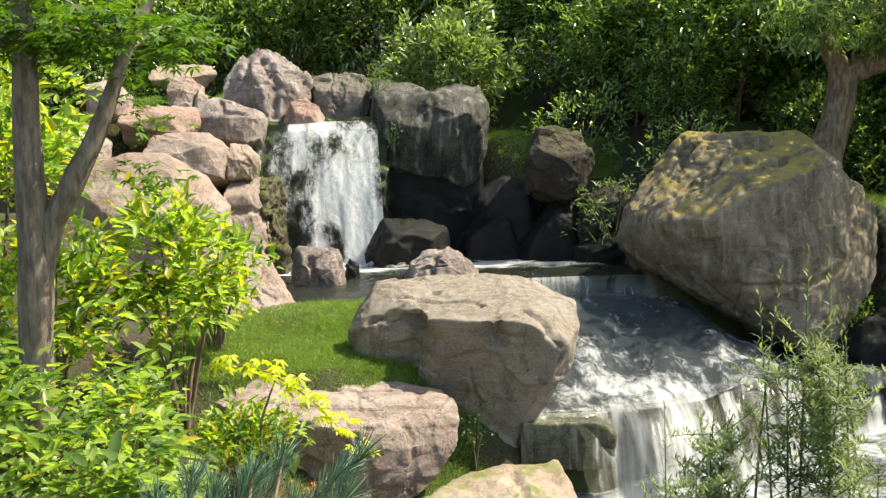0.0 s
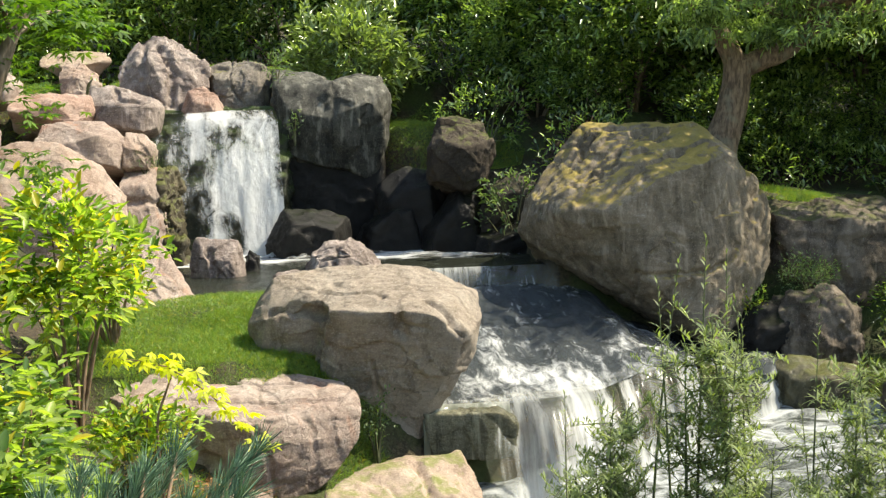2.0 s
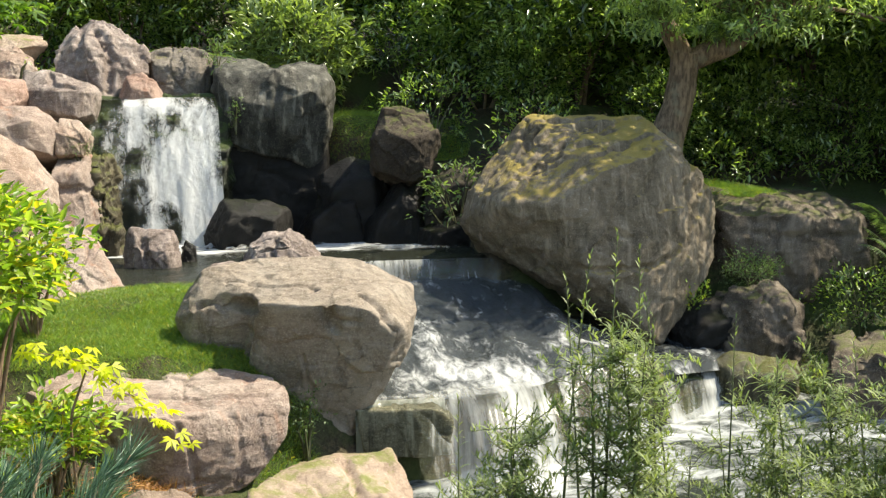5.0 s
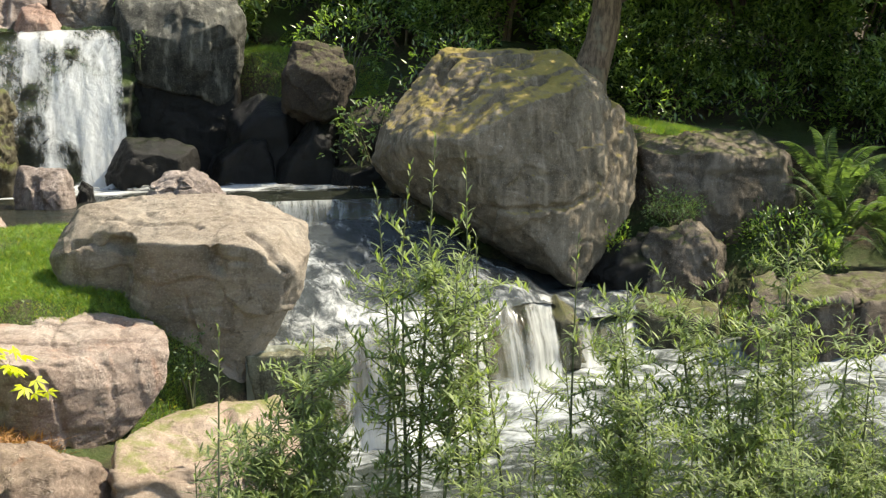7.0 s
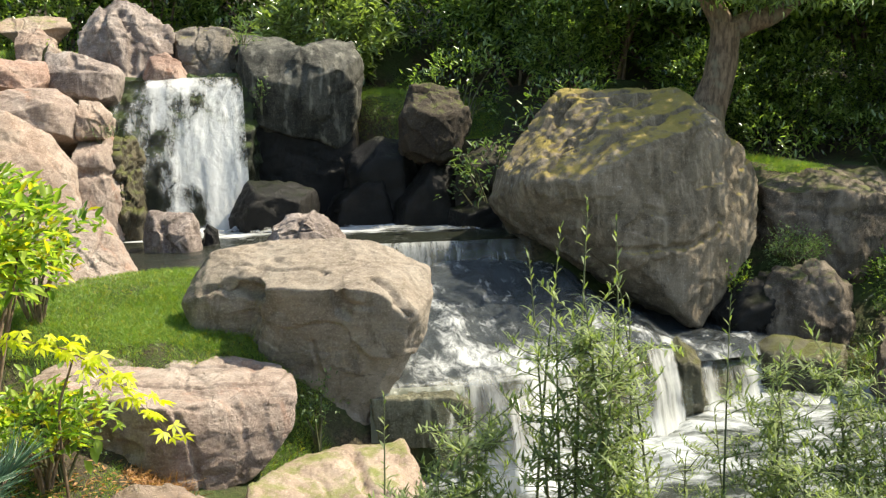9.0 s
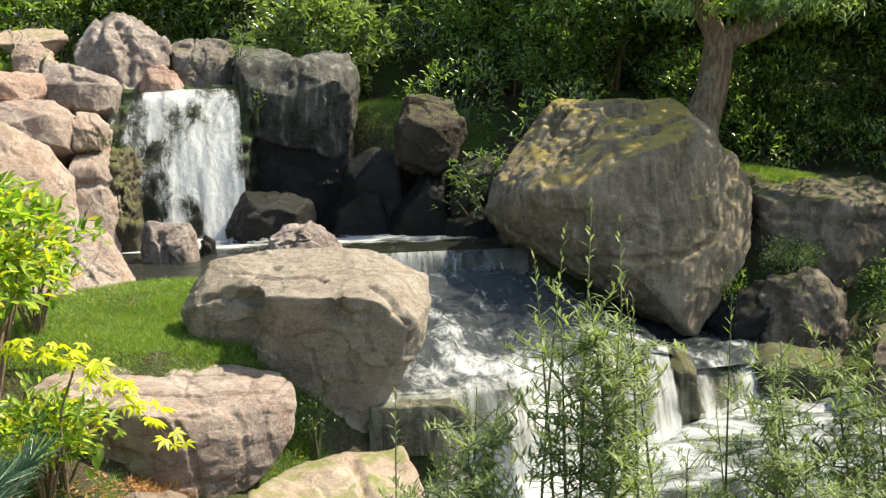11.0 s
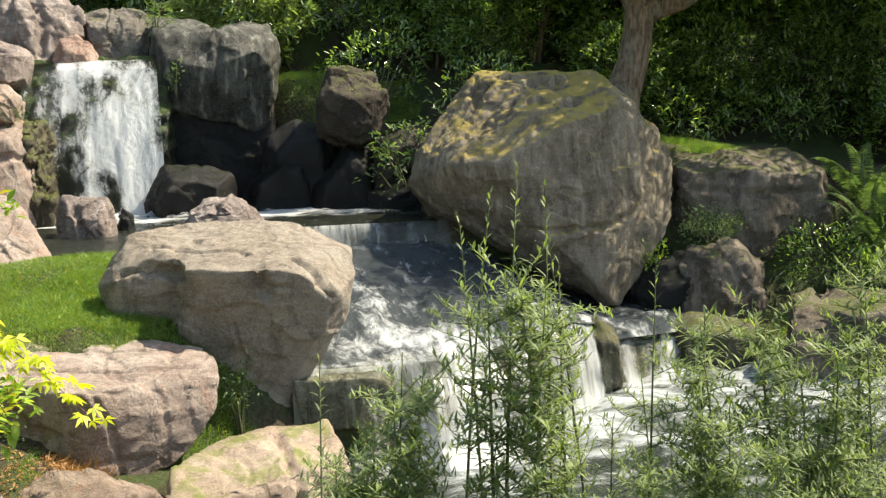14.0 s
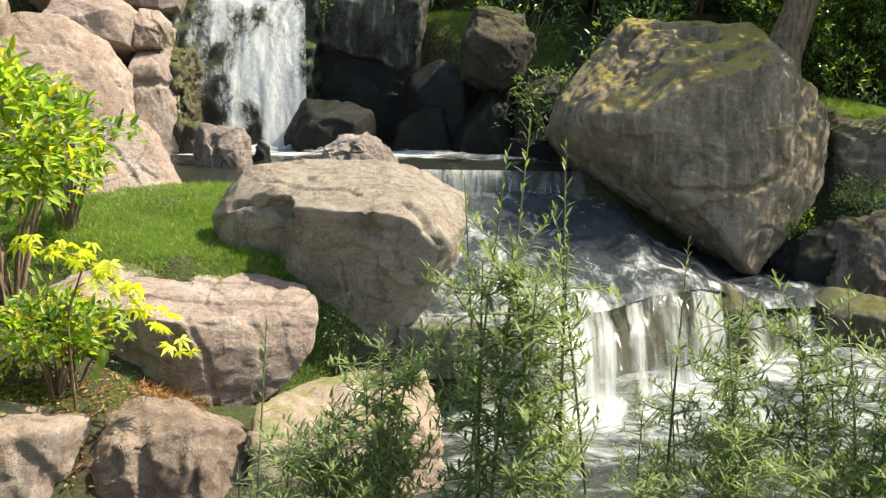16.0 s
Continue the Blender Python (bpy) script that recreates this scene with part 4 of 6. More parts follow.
crag("stone", [[(-2.12, 17.5, 1.2), (-2.05, 17.5, 1.85), (-1.98, 17.55, 2.02), (-1.8, 17.5, 1.98), (-1.4, 17.5, 1.97), (-1.32, 17.5, 1.7), (-1.3, 17.5, 1.2), (-1.85, 17.25, 1.75), (-1.75, 17.15, 1.2), (-1.5, 17.2, 1.72), (-1.35, 17.2, 1.2), (-1.4, 17.9, 1.8), (-2.0, 17.9, 1.8), (-1.7, 17.9, 1.2)]],
     MAUVE, "upright grey stone standing in the pool", 111, level=6, rough=0.025, facets=24, cracks=[([(-1.85, 17.3, 1.95), (-1.72, 17.15, 1.5)], 0.05, 0.05)])
rock("stone", [(-1.0, 1.35), (-0.9, 1.58), (-0.62, 1.63), (-0.4, 1.55), (-0.3, 1.35)], 16.6, 0.2, 0.25, MAUVE, "low smooth stone in the shallow pool", 114, level=4)
rock("stone", [(-1.43, 1.3), (-1.31, 1.77), (-1.15, 1.68), (-1.1, 1.3)], 18.0, 0.15, 0.15, WETSHADE, "small mossy stone in the pool", 112, level=4)
crag("boulder", [[(-3.1, 15.6, 2.12), (-2.9, 15.8, 2.24), (-2.28, 15.6, 2.26), (-2.06, 15.4, 1.92), (-1.62, 15.2, 1.3), (-1.58, 14.9, 1.1), (-2.5, 14.7, 1.5), (-2.9, 14.7, 1.6), (-2.6, 14.4, 0.9), (-3.1, 14.5, 0.9), (-1.75, 14.75, 1.15), (-2.2, 16.3, 1.8), (-3.0, 16.3, 1.9), (-1.8, 16.1, 1.0), (-3, 16.2, 0.9)]],
     PINK, "sloping pink slab of stone at the pool's edge", 113, level=6, rough=0.028, facets=40)
crag("boulder", [[(-5.3, 17.8, 3.2), (-4.31, 17.9, 3.46), (-3.92, 18.0, 3.43), (-3.31, 18.15, 3.04), (-2.98, 18.1, 2.6), (-2.93, 17.85, 2.18), (-3.3, 17.3, 2.0), (-3.0, 17.4, 1.4), (-5.0, 17.0, 1.4), (-4.6, 17.1, 2.6), (-3.8, 17.2, 2.6), (-3.4, 17.5, 2.75), (-4.6, 18.8, 3.0), (-3.2, 18.8, 2.4), (-3.2, 18.8, 1.4), (-5.2, 18.6, 1.4)]],
     PALE, "big pale pink boulder on the sunny bank", 114, level=6, rough=0.025, facets=60)
crag("boulder", [[(-4.3, 18.95, 3.67), (-3.42, 19.1, 3.70), (-3.2, 18.95, 3.56), (-3.08, 18.85, 3.34), (-3.18, 18.6, 3.0), (-3.5, 18.45, 3.1), (-3.95, 18.45, 3.36), (-3.4, 18.5, 3.5), (-4.4, 18.5, 3.3), (-4.3, 19.8, 3.5), (-3.1, 19.8, 3.3), (-3.1, 19.6, 2.7), (-4.4, 19.4, 2.7)]],
     PINK, "flat pink stone laid in the bank", 115, level=6, rough=0.018, facets=30)
crag("stone", [[(-3.1, 19.0, 3.5), (-2.85, 19.1, 3.46), (-2.72, 19.1, 3.3), (-2.78, 18.95, 2.95), (-3.12, 18.75, 3.0), (-3.14, 18.8, 3.3), (-2.95, 18.78, 3.25), (-3.1, 19.6, 3.4), (-2.7, 19.7, 3.2), (-2.8, 19.6, 2.8), (-3.1, 19.5, 2.8)]],
     PALE, "small white stone wedged in the bank", 116, level=6, rough=0.025, facets=16)
crag("boulder", [[(-3.16, 18.95, 2.93), (-2.72, 19.25, 2.96), (-2.62, 19.15, 2.6), (-2.55, 18.95, 1.9), (-2.5, 18.9, 1.2), (-3.1, 18.55, 2.05), (-3.1, 18.5, 1.2), (-2.85, 18.7, 2.75), (-2.75, 18.72, 2.2), (-3.2, 18.6, 2.7), (-3.2, 20.0, 2.8), (-2.6, 20.0, 2.8), (-2.5, 19.8, 1.2), (-3.2, 19.8, 1.2)]],
     PINK, "upright pink stone beside the falling water", 117, level=6, rough=0.022, facets=30, cracks=[([(-3.15, 18.6, 2.45), (-2.8, 18.7, 2.5), (-2.6, 19.0, 2.45)], 0.05, 0.05)])
crag("stone", [[(-2.72, 19.4, 3.0), (-2.5, 19.5, 2.9), (-2.4, 19.2, 2.3), (-2.34, 18.95, 1.85), (-2.32, 18.8, 1.2), (-2.62, 18.75, 1.2), (-2.62, 18.85, 2.0), (-2.66, 19.05, 2.6), (-2.8, 20.2, 3.0), (-2.4, 20.2, 2.8), (-2.4, 20, 1.2), (-2.8, 20, 1.2)]],
     GREENMOSS, "mossy green stone washed by the edge of the falls", 139, level=6, rough=0.09, facets=24)
crag("boulder", [[(-3.82, 20.3, 4.24), (-3.5, 20.3, 4.26), (-3.3, 20.2, 4.1), (-2.85, 20.2, 4.04), (-2.72, 20.1, 3.9), (-2.76, 19.95, 3.56), (-2.95, 19.75, 3.5), (-3.7, 19.9, 3.68), (-3.76, 19.95, 3.95), (-3.3, 19.8, 3.92), (-2.85, 19.85, 3.9), (-3.8, 20.9, 4.1), (-2.7, 20.9, 3.9), (-2.8, 20.9, 3.3), (-3.7, 20.9, 3.3)]],
     MAUVE, "blocky streaked capstone above the falls", 118, level=6, rough=0.022, facets=30, cracks=[([(-3.4, 20.2, 4.2), (-3.35, 19.85, 4.05), (-2.9, 19.85, 4.0)], 0.05, 0.05)])
crag("boulder", [[(-4.95, 19.7, 4.08), (-4.5, 19.8, 4.15), (-3.77, 19.95, 4.07), (-3.7, 19.8, 3.9), (-3.9, 19.5, 3.66), (-4.6, 19.35, 3.8), (-4.9, 19.35, 3.9), (-4.2, 19.45, 3.98), (-3.8, 20.5, 4.0), (-4.9, 20.5, 4.05), (-3.8, 20.5, 3.3), (-4.9, 20.3, 3.3)]],
     REDDISH, "reddish stone laid in the bank", 119, level=6, rough=0.025, facets=24)
crag("stone", [[(-4.42, 21.0, 4.63), (-4.1, 21.1, 4.68), (-3.8, 20.85, 4.48), (-3.74, 20.7, 4.3), (-3.85, 20.6, 3.9), (-4.3, 20.55, 4.0), (-4.4, 20.7, 4.4), (-4.05, 20.55, 4.4), (-4.3, 21.4, 4.5), (-3.8, 21.4, 4.3), (-4.1, 21.3, 3.6)]],
     PALE, "white angular stone in the bank", 120, level=6, rough=0.03, facets=16)
crag("stone", [[(-4.85, 21.6, 4.82), (-4.4, 21.8, 4.92), (-3.78, 21.8, 4.87), (-3.68, 21.5, 4.7), (-4.0, 21.2, 4.65), (-4.8, 21.2, 4.62), (-4.8, 22.2, 4.7), (-3.8, 22.2, 4.7), (-4.2, 21.6, 4.2)]],
     TAN, "flat tan stone at the lawn's edge", 121, level=6, rough=0.025, facets=16)
crag("boulder", [[(-3.5, 21.2, 4.6), (-3.42, 21.3, 4.75), (-3.22, 21.5, 5.03), (-2.88, 21.5, 5.19), (-2.7, 21.4, 5.1), (-2.45, 21.4, 4.97), (-2.0, 21.2, 4.55), (-1.97, 21.0, 4.25), (-2.15, 20.9, 3.9), (-2.75, 20.55, 3.7), (-3.4, 20.75, 3.9), (-2.95, 20.85, 4.7), (-2.5, 20.9, 4.5), (-2.75, 20.7, 4.3), (-3.4, 22.2, 4.5), (-2.1, 22.2, 4.4), (-2.1, 22, 3.6), (-3.4, 22, 3.6)]],
     MAUVE, "tall peaked purple grey boulder above the falls", 122, level=6, rough=0.04, facets=60, cracks=[([(-2.8, 21.1, 5.0), (-2.55, 20.85, 4.5), (-2.6, 20.7, 4.0)], 0.08, 0.08), ([(-3.1, 21.1, 4.9), (-3.0, 20.8, 4.4), (-3.1, 20.7, 4.0)], 0.07, 0.06)])
crag("stone", [[(-2.42, 20.6, 3.75), (-2.32, 20.65, 4.15), (-2.07, 20.7, 4.21), (-1.85, 20.65, 4.05), (-1.74, 20.6, 3.75), (-2.2, 20.4, 3.95), (-1.95, 20.42, 3.9), (-2.3, 20.42, 3.6), (-1.8, 20.45, 3.6), (-2.3, 21.0, 4.0), (-1.85, 21.0, 3.95), (-2.0, 20.9, 3.4)]],
     REDDISH, "small pink stone at the crest of the falls", 123, level=6, rough=0.02, facets=16)
crag("boulder", [[(-2.06, 21.6, 4.58), (-1.7, 21.7, 4.66), (-1.15, 21.4, 4.60), (-0.98, 21.4, 4.3), (-1.02, 21.0, 3.7), (-1.8, 20.95, 3.7), (-2.0, 21.1, 4.0), (-1.9, 21.1, 4.35), (-1.2, 21.05, 4.3), (-2.0, 22.3, 4.5), (-1.0, 22.3, 4.4), (-1.0, 22.2, 3.4), (-2.0, 22.2, 3.4)]],
     BLOCK, "brown grey block of stone behind the crest", 124, level=6, rough=0.035, facets=40)
rock("boulder", [(-5.75, 3.85), (-5.08, 3.88), (-4.75, 3.6), (-4.8, 2.9), (-5.8, 2.7)], 18.3, 0.5, 0.8, PALE, "white weathered boulder on the sunny bank", 125)
rock("stone", [(-5.5, 4.5), (-5.1, 4.55), (-4.75, 4.3), (-4.8, 3.9), (-5.4, 3.9)], 19.8, 0.4, 0.5, PINK, "pinkish stone in the bank", 126, level=5)
crag("boulder", [[(6.3, 17.25, 2.1), (7.31, 17.9, 2.22), (8.48, 17.9, 2.16), (8.8, 17.5, 1.88), (8.62, 17.05, 1.2), (7.49, 16.8, 0.8), (6.45, 16.9, 1.25), (6.3, 17.0, 1.7), (6.5, 16.98, 2.02), (7.5, 16.85, 1.98), (8.35, 17.0, 1.9), (7.4, 16.75, 1.4), (6.5, 18.2, 1.9), (8.6, 18.4, 2.0), (8.7, 18.2, 0.6), (6.4, 18.2, 0.6), (7.5, 17.2, 0.3)]],
     RIGHTROCK, "broad brown grey boulder on the shaded bank", 127, level=6, rough=0.045, facets=60, cracks=[([(7.1, 16.9, 2.0), (7.0, 16.8, 1.5), (7.3, 16.8, 1.0)], 0.06, 0.05), ([(6.5, 16.95, 1.75), (7.4, 16.8, 1.7), (8.4, 17.0, 1.65)], 0.05, 0.03)])
crag("boulder", [[(5.93, 16.2, 0.85), (6.2, 16.35, 1.14), (6.88, 16.4, 1.13), (7.22, 16.2, 0.74), (7.12, 15.95, 0.2), (7.0, 15.9, -0.5), (5.95, 15.9, -0.5), (5.98, 15.95, 0.3), (6.25, 15.9, 0.92), (6.8, 15.88, 0.88), (6.5, 15.7, 0.45), (6.2, 16.9, 0.9), (7.0, 16.9, 0.9), (6.9, 16.9, -0.5), (6.1, 16.9, -0.5)]],
     RIGHTROCK, "rounded mossy boulder at the water's edge", 128, level=6, rough=0.045, facets=40, edge=60)
crag("boulder", [[(6.75, 14.5, 0.56), (7.0, 15.1, 0.64), (8.4, 15.25, 0.62), (9.7, 15.3, 0.55), (10.0, 14.5, 0.45), (8.4, 14.2, 0.42), (7.6, 14.2, 0.46), (6.6, 14.28, 0.3), (6.8, 14.2, -0.5), (8.2, 14.05, 0.0), (9.8, 14.2, -0.5), (7.0, 15.2, -0.5), (9.8, 15.4, -0.5)]],
     RIGHTROCK, "long wet stone slab beside the lower pool", 129, level=6, rough=0.045, facets=60, cracks=[([(8.05, 15.1, 0.64), (8.0, 14.3, 0.45), (7.95, 14.1, 0.0)], 0.06, 0.06)])
rock("stone", [(4.22, 0.46), (4.38, 0.58), (4.6, 0.4), (4.66, -0.4), (4.3, -0.4)], 14.75, 0.4, 0.5, MOSSLIP, "narrow mossy stone on the cascade lip", 130, level=5)
crag("boulder", [[(-1.22, 10.6, 0.60), (-1.48, 10.4, 0.46), (-1.74, 10.0, 0.0), (-0.9, 10.6, 0.56), (-0.62, 10.15, 0.5), (-0.43, 10.4, 0.44), (-0.32, 10.55, 0.28), (-0.3, 10.3, -0.5), (-0.62, 9.95, 0.2), (-0.6, 9.9, -0.6), (-1.2, 9.98, 0.42), (-1.65, 9.9, -0.6), (-1.3, 11.1, 0.2), (-0.5, 11.1, 0.2), (-1.4, 11.1, -0.6), (-0.4, 11.1, -0.6)]],
     BROWN, "dark brown boulder at the foot of the bank", 131, level=6, rough=0.03, facets=50, cracks=[([(-0.62, 10.2, 0.52), (-0.66, 9.95, 0.2), (-0.6, 9.9, -0.3)], 0.03, 0.03), ([(-1.1, 10.2, 0.5), (-1.0, 9.98, 0.1), (-1.1, 9.95, -0.3)], 0.05, 0.03)])
crag("boulder", [[(-2.9, 10.5, 0.66), (-1.6, 10.5, 0.5), (-1.45, 10.2, 0.55), (-1.56, 9.8, 0.6), (-2.0, 9.65, 0.62), (-2.9, 9.6, 0.66), (-1.75, 9.6, -0.6), (-2.9, 9.4, -0.6), (-1.7, 10.2, -0.6), (-2.9, 10.8, -0.6), (-1.7, 9.62, 0.2)]],
     PINK, "pinkish slab beside the path bank", 132, level=6, rough=0.025, facets=40)
crag("boulder", [[(-0.34, 10.7, 0.5), (-0.1, 11.1, 0.52), (0.42, 11.25, 0.51), (0.76, 11.6, 0.5), (0.96, 11.75, 0.46), (1.12, 11.4, 0.2), (1.16, 11.0, 0.0), (1.1, 10.8, -0.6), (-0.3, 10.3, 0.3), (0.36, 10.6, 0.36), (0.9, 11.0, 0.3), (-0.35, 10.2, -0.6), (0.5, 10.4, -0.6), (-0.3, 11.8, -0.4), (1.0, 12.0, -0.4), (0.5, 11.9, 0.42)]],
     TAN, "tan boulder with moss along its edge", 133, level=6, rough=0.028, facets=50, cracks=[([(0.55, 11.4, 0.52), (0.6, 10.9, 0.35), (0.7, 10.7, -0.2)], 0.05, 0.05)])
rock("stone", [(5.55, 0.24), (5.85, 0.36), (6.3, 0.33), (6.75, 0.2), (6.8, -0.6), (5.55, -0.6)], 15.45, 0.42, 0.5, MOSSLIP, "olive wet stone beside the ledge", 150, level=5)
rock("boulder", [(0.7, 0.63), (1.55, 0.60), (1.75, 0.45), (1.7, 0.1), (0.8, 0.08)], 13.25, 0.55, 0.3, OLIVE, "smooth olive ledge under a film of water", 155, top=(0.03, 0.0), shrink=(0.95, 0.9), chips=2, rough=0.03, edge=40)
for k in range(6):
    x0, x1 = 1.85 + 0.68 * k, 2.6 + 0.68 * k
    deep_y, high = float(lip_y((x0 + x1) / 2)), float(lip_z(x1))
    rock("stone", [(x0, high - 0.1), (x1, high - 0.12), (x1 + 0.05, 0.0), (x1, -0.7), (x0, -0.7), (x0 - 0.05, 0.0)], deep_y + 0.5, 0.32, 0.3, WETMOSS, "black mossy stone under the cascade", 160 + k, shrink=(0.93, 0.9), chips=5, rough=0.06, level=5)
# black stone added where the cavity below the ledge lies in shade
rock("boulder", [(0.7, 0.3), (1.55, 0.3), (1.7, -0.7), (0.6, -0.7)], 13.35, 0.2, 0.3, WETSHADE, "added black stone for the shaded cavity under the ledge", 156, chips=4)
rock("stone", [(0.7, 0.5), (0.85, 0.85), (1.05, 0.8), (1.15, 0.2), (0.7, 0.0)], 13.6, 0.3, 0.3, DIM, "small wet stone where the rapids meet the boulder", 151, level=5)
# added stone whose black colour replaces the shadow below the huge boulder
rock("stone", [(5.35, 0.5), (5.65, 0.85), (6.2, 0.95), (6.5, 0.6), (6.5, -0.4), (5.45, -0.4)], 16.45, 0.45, 0.5, WETSHADE, "added black stone for the shadow under the huge boulder", 152, level=5)
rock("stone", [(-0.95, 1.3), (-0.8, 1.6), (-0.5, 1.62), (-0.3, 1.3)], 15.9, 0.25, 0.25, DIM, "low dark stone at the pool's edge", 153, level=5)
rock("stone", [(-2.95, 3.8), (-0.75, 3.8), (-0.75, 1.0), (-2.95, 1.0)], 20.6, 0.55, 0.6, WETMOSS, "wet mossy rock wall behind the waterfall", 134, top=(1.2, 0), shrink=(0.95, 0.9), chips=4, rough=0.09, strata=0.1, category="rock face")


# ---- plants ----
def ground_z(x, y):
    return float(land(np.array([x]), np.array([y]))[0])


def foliage(rng, centres, out, per, length, width, spread=0.06, lift=0.35, droop=0.2, flat=0.0):
    """Leaf whorls: per leaves round each centre, pointing away from the plant and a little up."""
    c = np.repeat(centres, per, 0)
    o = np.repeat(out, per, 0)
    n = len(c)
    way = unit(0.75 * rand_dirs(rng, n) + 0.6 * o + [0, 0, lift])
    way = unit(way * [1, 1, 1 - flat])
    up = unit((0.6 - 0.4 * flat) * rand_dirs(rng, n) + [0, 0, 1.0])
    size = rng.uniform(0.7, 1.25, n)
    return leaves(c + rng.normal(0, spread, (n, 3)), way, up, length * size, width * size, droop)


def shrub(name, place, height, radius, clusters, per, length, width, leaf, label, seed, category="shrub", group="", stems=5, shell=0.55, low=0.15, bark=None, spread=0.06, squash=1.0, gaps=-0.42, flat=0.0):
    """A bush: forked stems from one foot and whorls of leaves in an uneven crown."""
    rng = np.random.default_rng(seed)
    ob = thing(name, place, label, category, group)
    d = rand_dirs(rng, clusters, -0.75, 1.0)
    r = rng.uniform(shell, 1.0, clusters) ** 0.7 * (1 + 0.28 * vnoise(d * 2.2, seed) + 0.16 * vnoise(d * 5, seed + 1))
    half = height * (1 - low) / 2
    mid = height * low + half
    c = d * r[:, None] * [radius, radius * squash, half] + [0, 0, mid]
    keep = vnoise(c * 2.4 / max(radius, 0.5), seed + 3) > gaps
    c, d = c[keep], d[keep]
    part("foliage", mesh_of("foliage", *foliage(rng, c, d, per, length, width, spread, flat=flat)), leaf, ob)
    for s in range(stems):
        tip = c[rng.integers(len(c))]
        a = rng.uniform(0, 6.28)
        foot = np.array([math.cos(a), math.sin(a), 0]) * 0.06 * radius
        bend = foot + (tip - foot) * [0.35, 0.35, 0.55] + rng.normal(0, 0.05 * radius, 3)
        thick = 0.012 + 0.012 * height / 2
        part("stem", mesh_of("stem", *tube([foot - [0, 0, 0.1], bend, tip], [thick, 0.7 * thick, 0.25 * thick], 6)), bark or STEM, ob)
    return ob


def at_ground(x, y, turn=0.0, size=1.0, sink=0.0):
    return pose(x, y, ground_z(x, y) - sink, 0, 0, turn) @ Matrix.Diagonal((size, size, size, 1))


def again(ob, m):
    """A copy at the pose m, whose own scale counts alone."""
    return copy_thing(ob, m @ Matrix.Diagonal((1 / ob.scale[0], 1 / ob.scale[1], 1 / ob.scale[2], 1)))


# dark evergreen hedge behind the stream
hedge = [shrub("evergreen_bush", (0, 0, 0), 3.6, 1.75, 1500, 6, 0.17, 0.06, HEDGE, "dark glossy evergreen bush on the bank", 200 + n, group="hedge", stems=6, shell=0.45, low=0.04, bark=BARK, spread=0.09) for n in range(3)]
row = [(3.9, 22.3, 0.85), (5.4, 21.6, 1.0), (7.3, 21.8, 1.05), (9.8, 21.4, 1.1), (11.2, 19.9, 1.05), (13.2, 19.4, 1.1), (3.0, 25.2, 0.95), (4.6, 24.6, 1.15), (6.8, 24.0, 1.25), (9.2, 23.4, 1.3), (11.6, 22.6, 1.3),
       (14.2, 21.6, 1.4), (-0.9, 26.6, 1.0), (-2.9, 27.2, 0.95), (-5.0, 26.8, 1.0), (-7.2, 25.6, 1.1), (1.2, 27.0, 1.2), (16.2, 18.0, 1.3), (-9.4, 23.8, 1.3), (12.5, 17.2, 0.75), (8.2, 20.6, 0.55), (9.9, 20.0, 0.55), (11.2, 18.3, 0.62), (6.6, 20.4, 0.55), (4.4, 20.9, 0.55)]
for n, (x, y, size) in enumerate(row):
    if n < 3:
        hedge[n].matrix_basis = at_ground(x, y, 77 * n, size, 0.1)
    else:
        again(hedge[n % 3], at_ground(x, y, 77 * n, size, 0.1))

# tall trees that close the garden, and one out of view added for shade
def tall_tree(seed):
    rng = np.random.default_rng(seed)
    ob = thing("tree", (0, 0, 0), "tall dark green tree closing the garden or shading it from out of view", "tree", "trees behind the garden")
    part("trunk", mesh_of("trunk", *tube([(0, 0, -0.3), (0.1, 0, 2.5), (0.0, 0.2, 5.5), (0.2, 0.1, 8)], [0.28, 0.22, 0.15, 0.05], 10, 0.02, seed)), BARK, ob)
    d = rand_dirs(rng, 900)
    c = d * (rng.uniform(0.4, 1, 900) ** 0.6 * (1 + 0.3 * vnoise(d * 2.5, seed)))[:, None] * [3.0, 3.0, 4.3] + [0, 0, 4.3]
    for k in range(6):
        tip = c[k * 40]
        part("limb", mesh_of("limb", *tube([(0.05, 0.05, 2.0 + 0.6 * k), 0.5 * tip + [0, 0, 1.8], tip], [0.09, 0.06, 0.02], 6)), BARK, ob)
    part("crown", mesh_of("crown", *foliage(rng, c, d, 6, 0.31, 0.13, 0.16)), HEDGE, ob)
    return ob


trees = [tall_tree(230), tall_tree(231)]
# the tree at (15.0, 20.5) is unseen, placed to shade the low hedge
spots = [(-9, 31, 1.0), (-4.2, 32, 1.1), (0.6, 31.5, 1.05), (5.2, 30.5, 1.1), (9.8, 29, 1.15), (15.5, 30.5, 1.2), (21.5, 27.5, 1.2), (26.5, 20.5, 1.25), (15.0, 20.5, 1.05), (-13, 27, 1.2), (-15, 19, 1.2)]
for n, (x, y, size) in enumerate(spots):
    if n < 2:
        trees[n].matrix_basis = at_ground(x, y, 50 * n, size, 0.1)
    else:
        again(trees[n % 2], at_ground(x, y, 50 * n, size, 0.1))

shrub("rhododendron", (0.45, 22.9, ground_z(0.45, 22.9)), 2.5, 1.15, 640, 7, 0.20, 0.062, RHODO, "sunlit rhododendron bush behind the dark block", 240, shell=0.5, low=0.02, stems=6)
shrub("shrub", (2.8, 18.9, ground_z(2.8, 18.9)), 1.7, 0.58, 110, 5, 0.10, 0.04, FERN, "sparse twiggy bush between two boulders", 241, stems=9, shell=0.3, low=0.3)
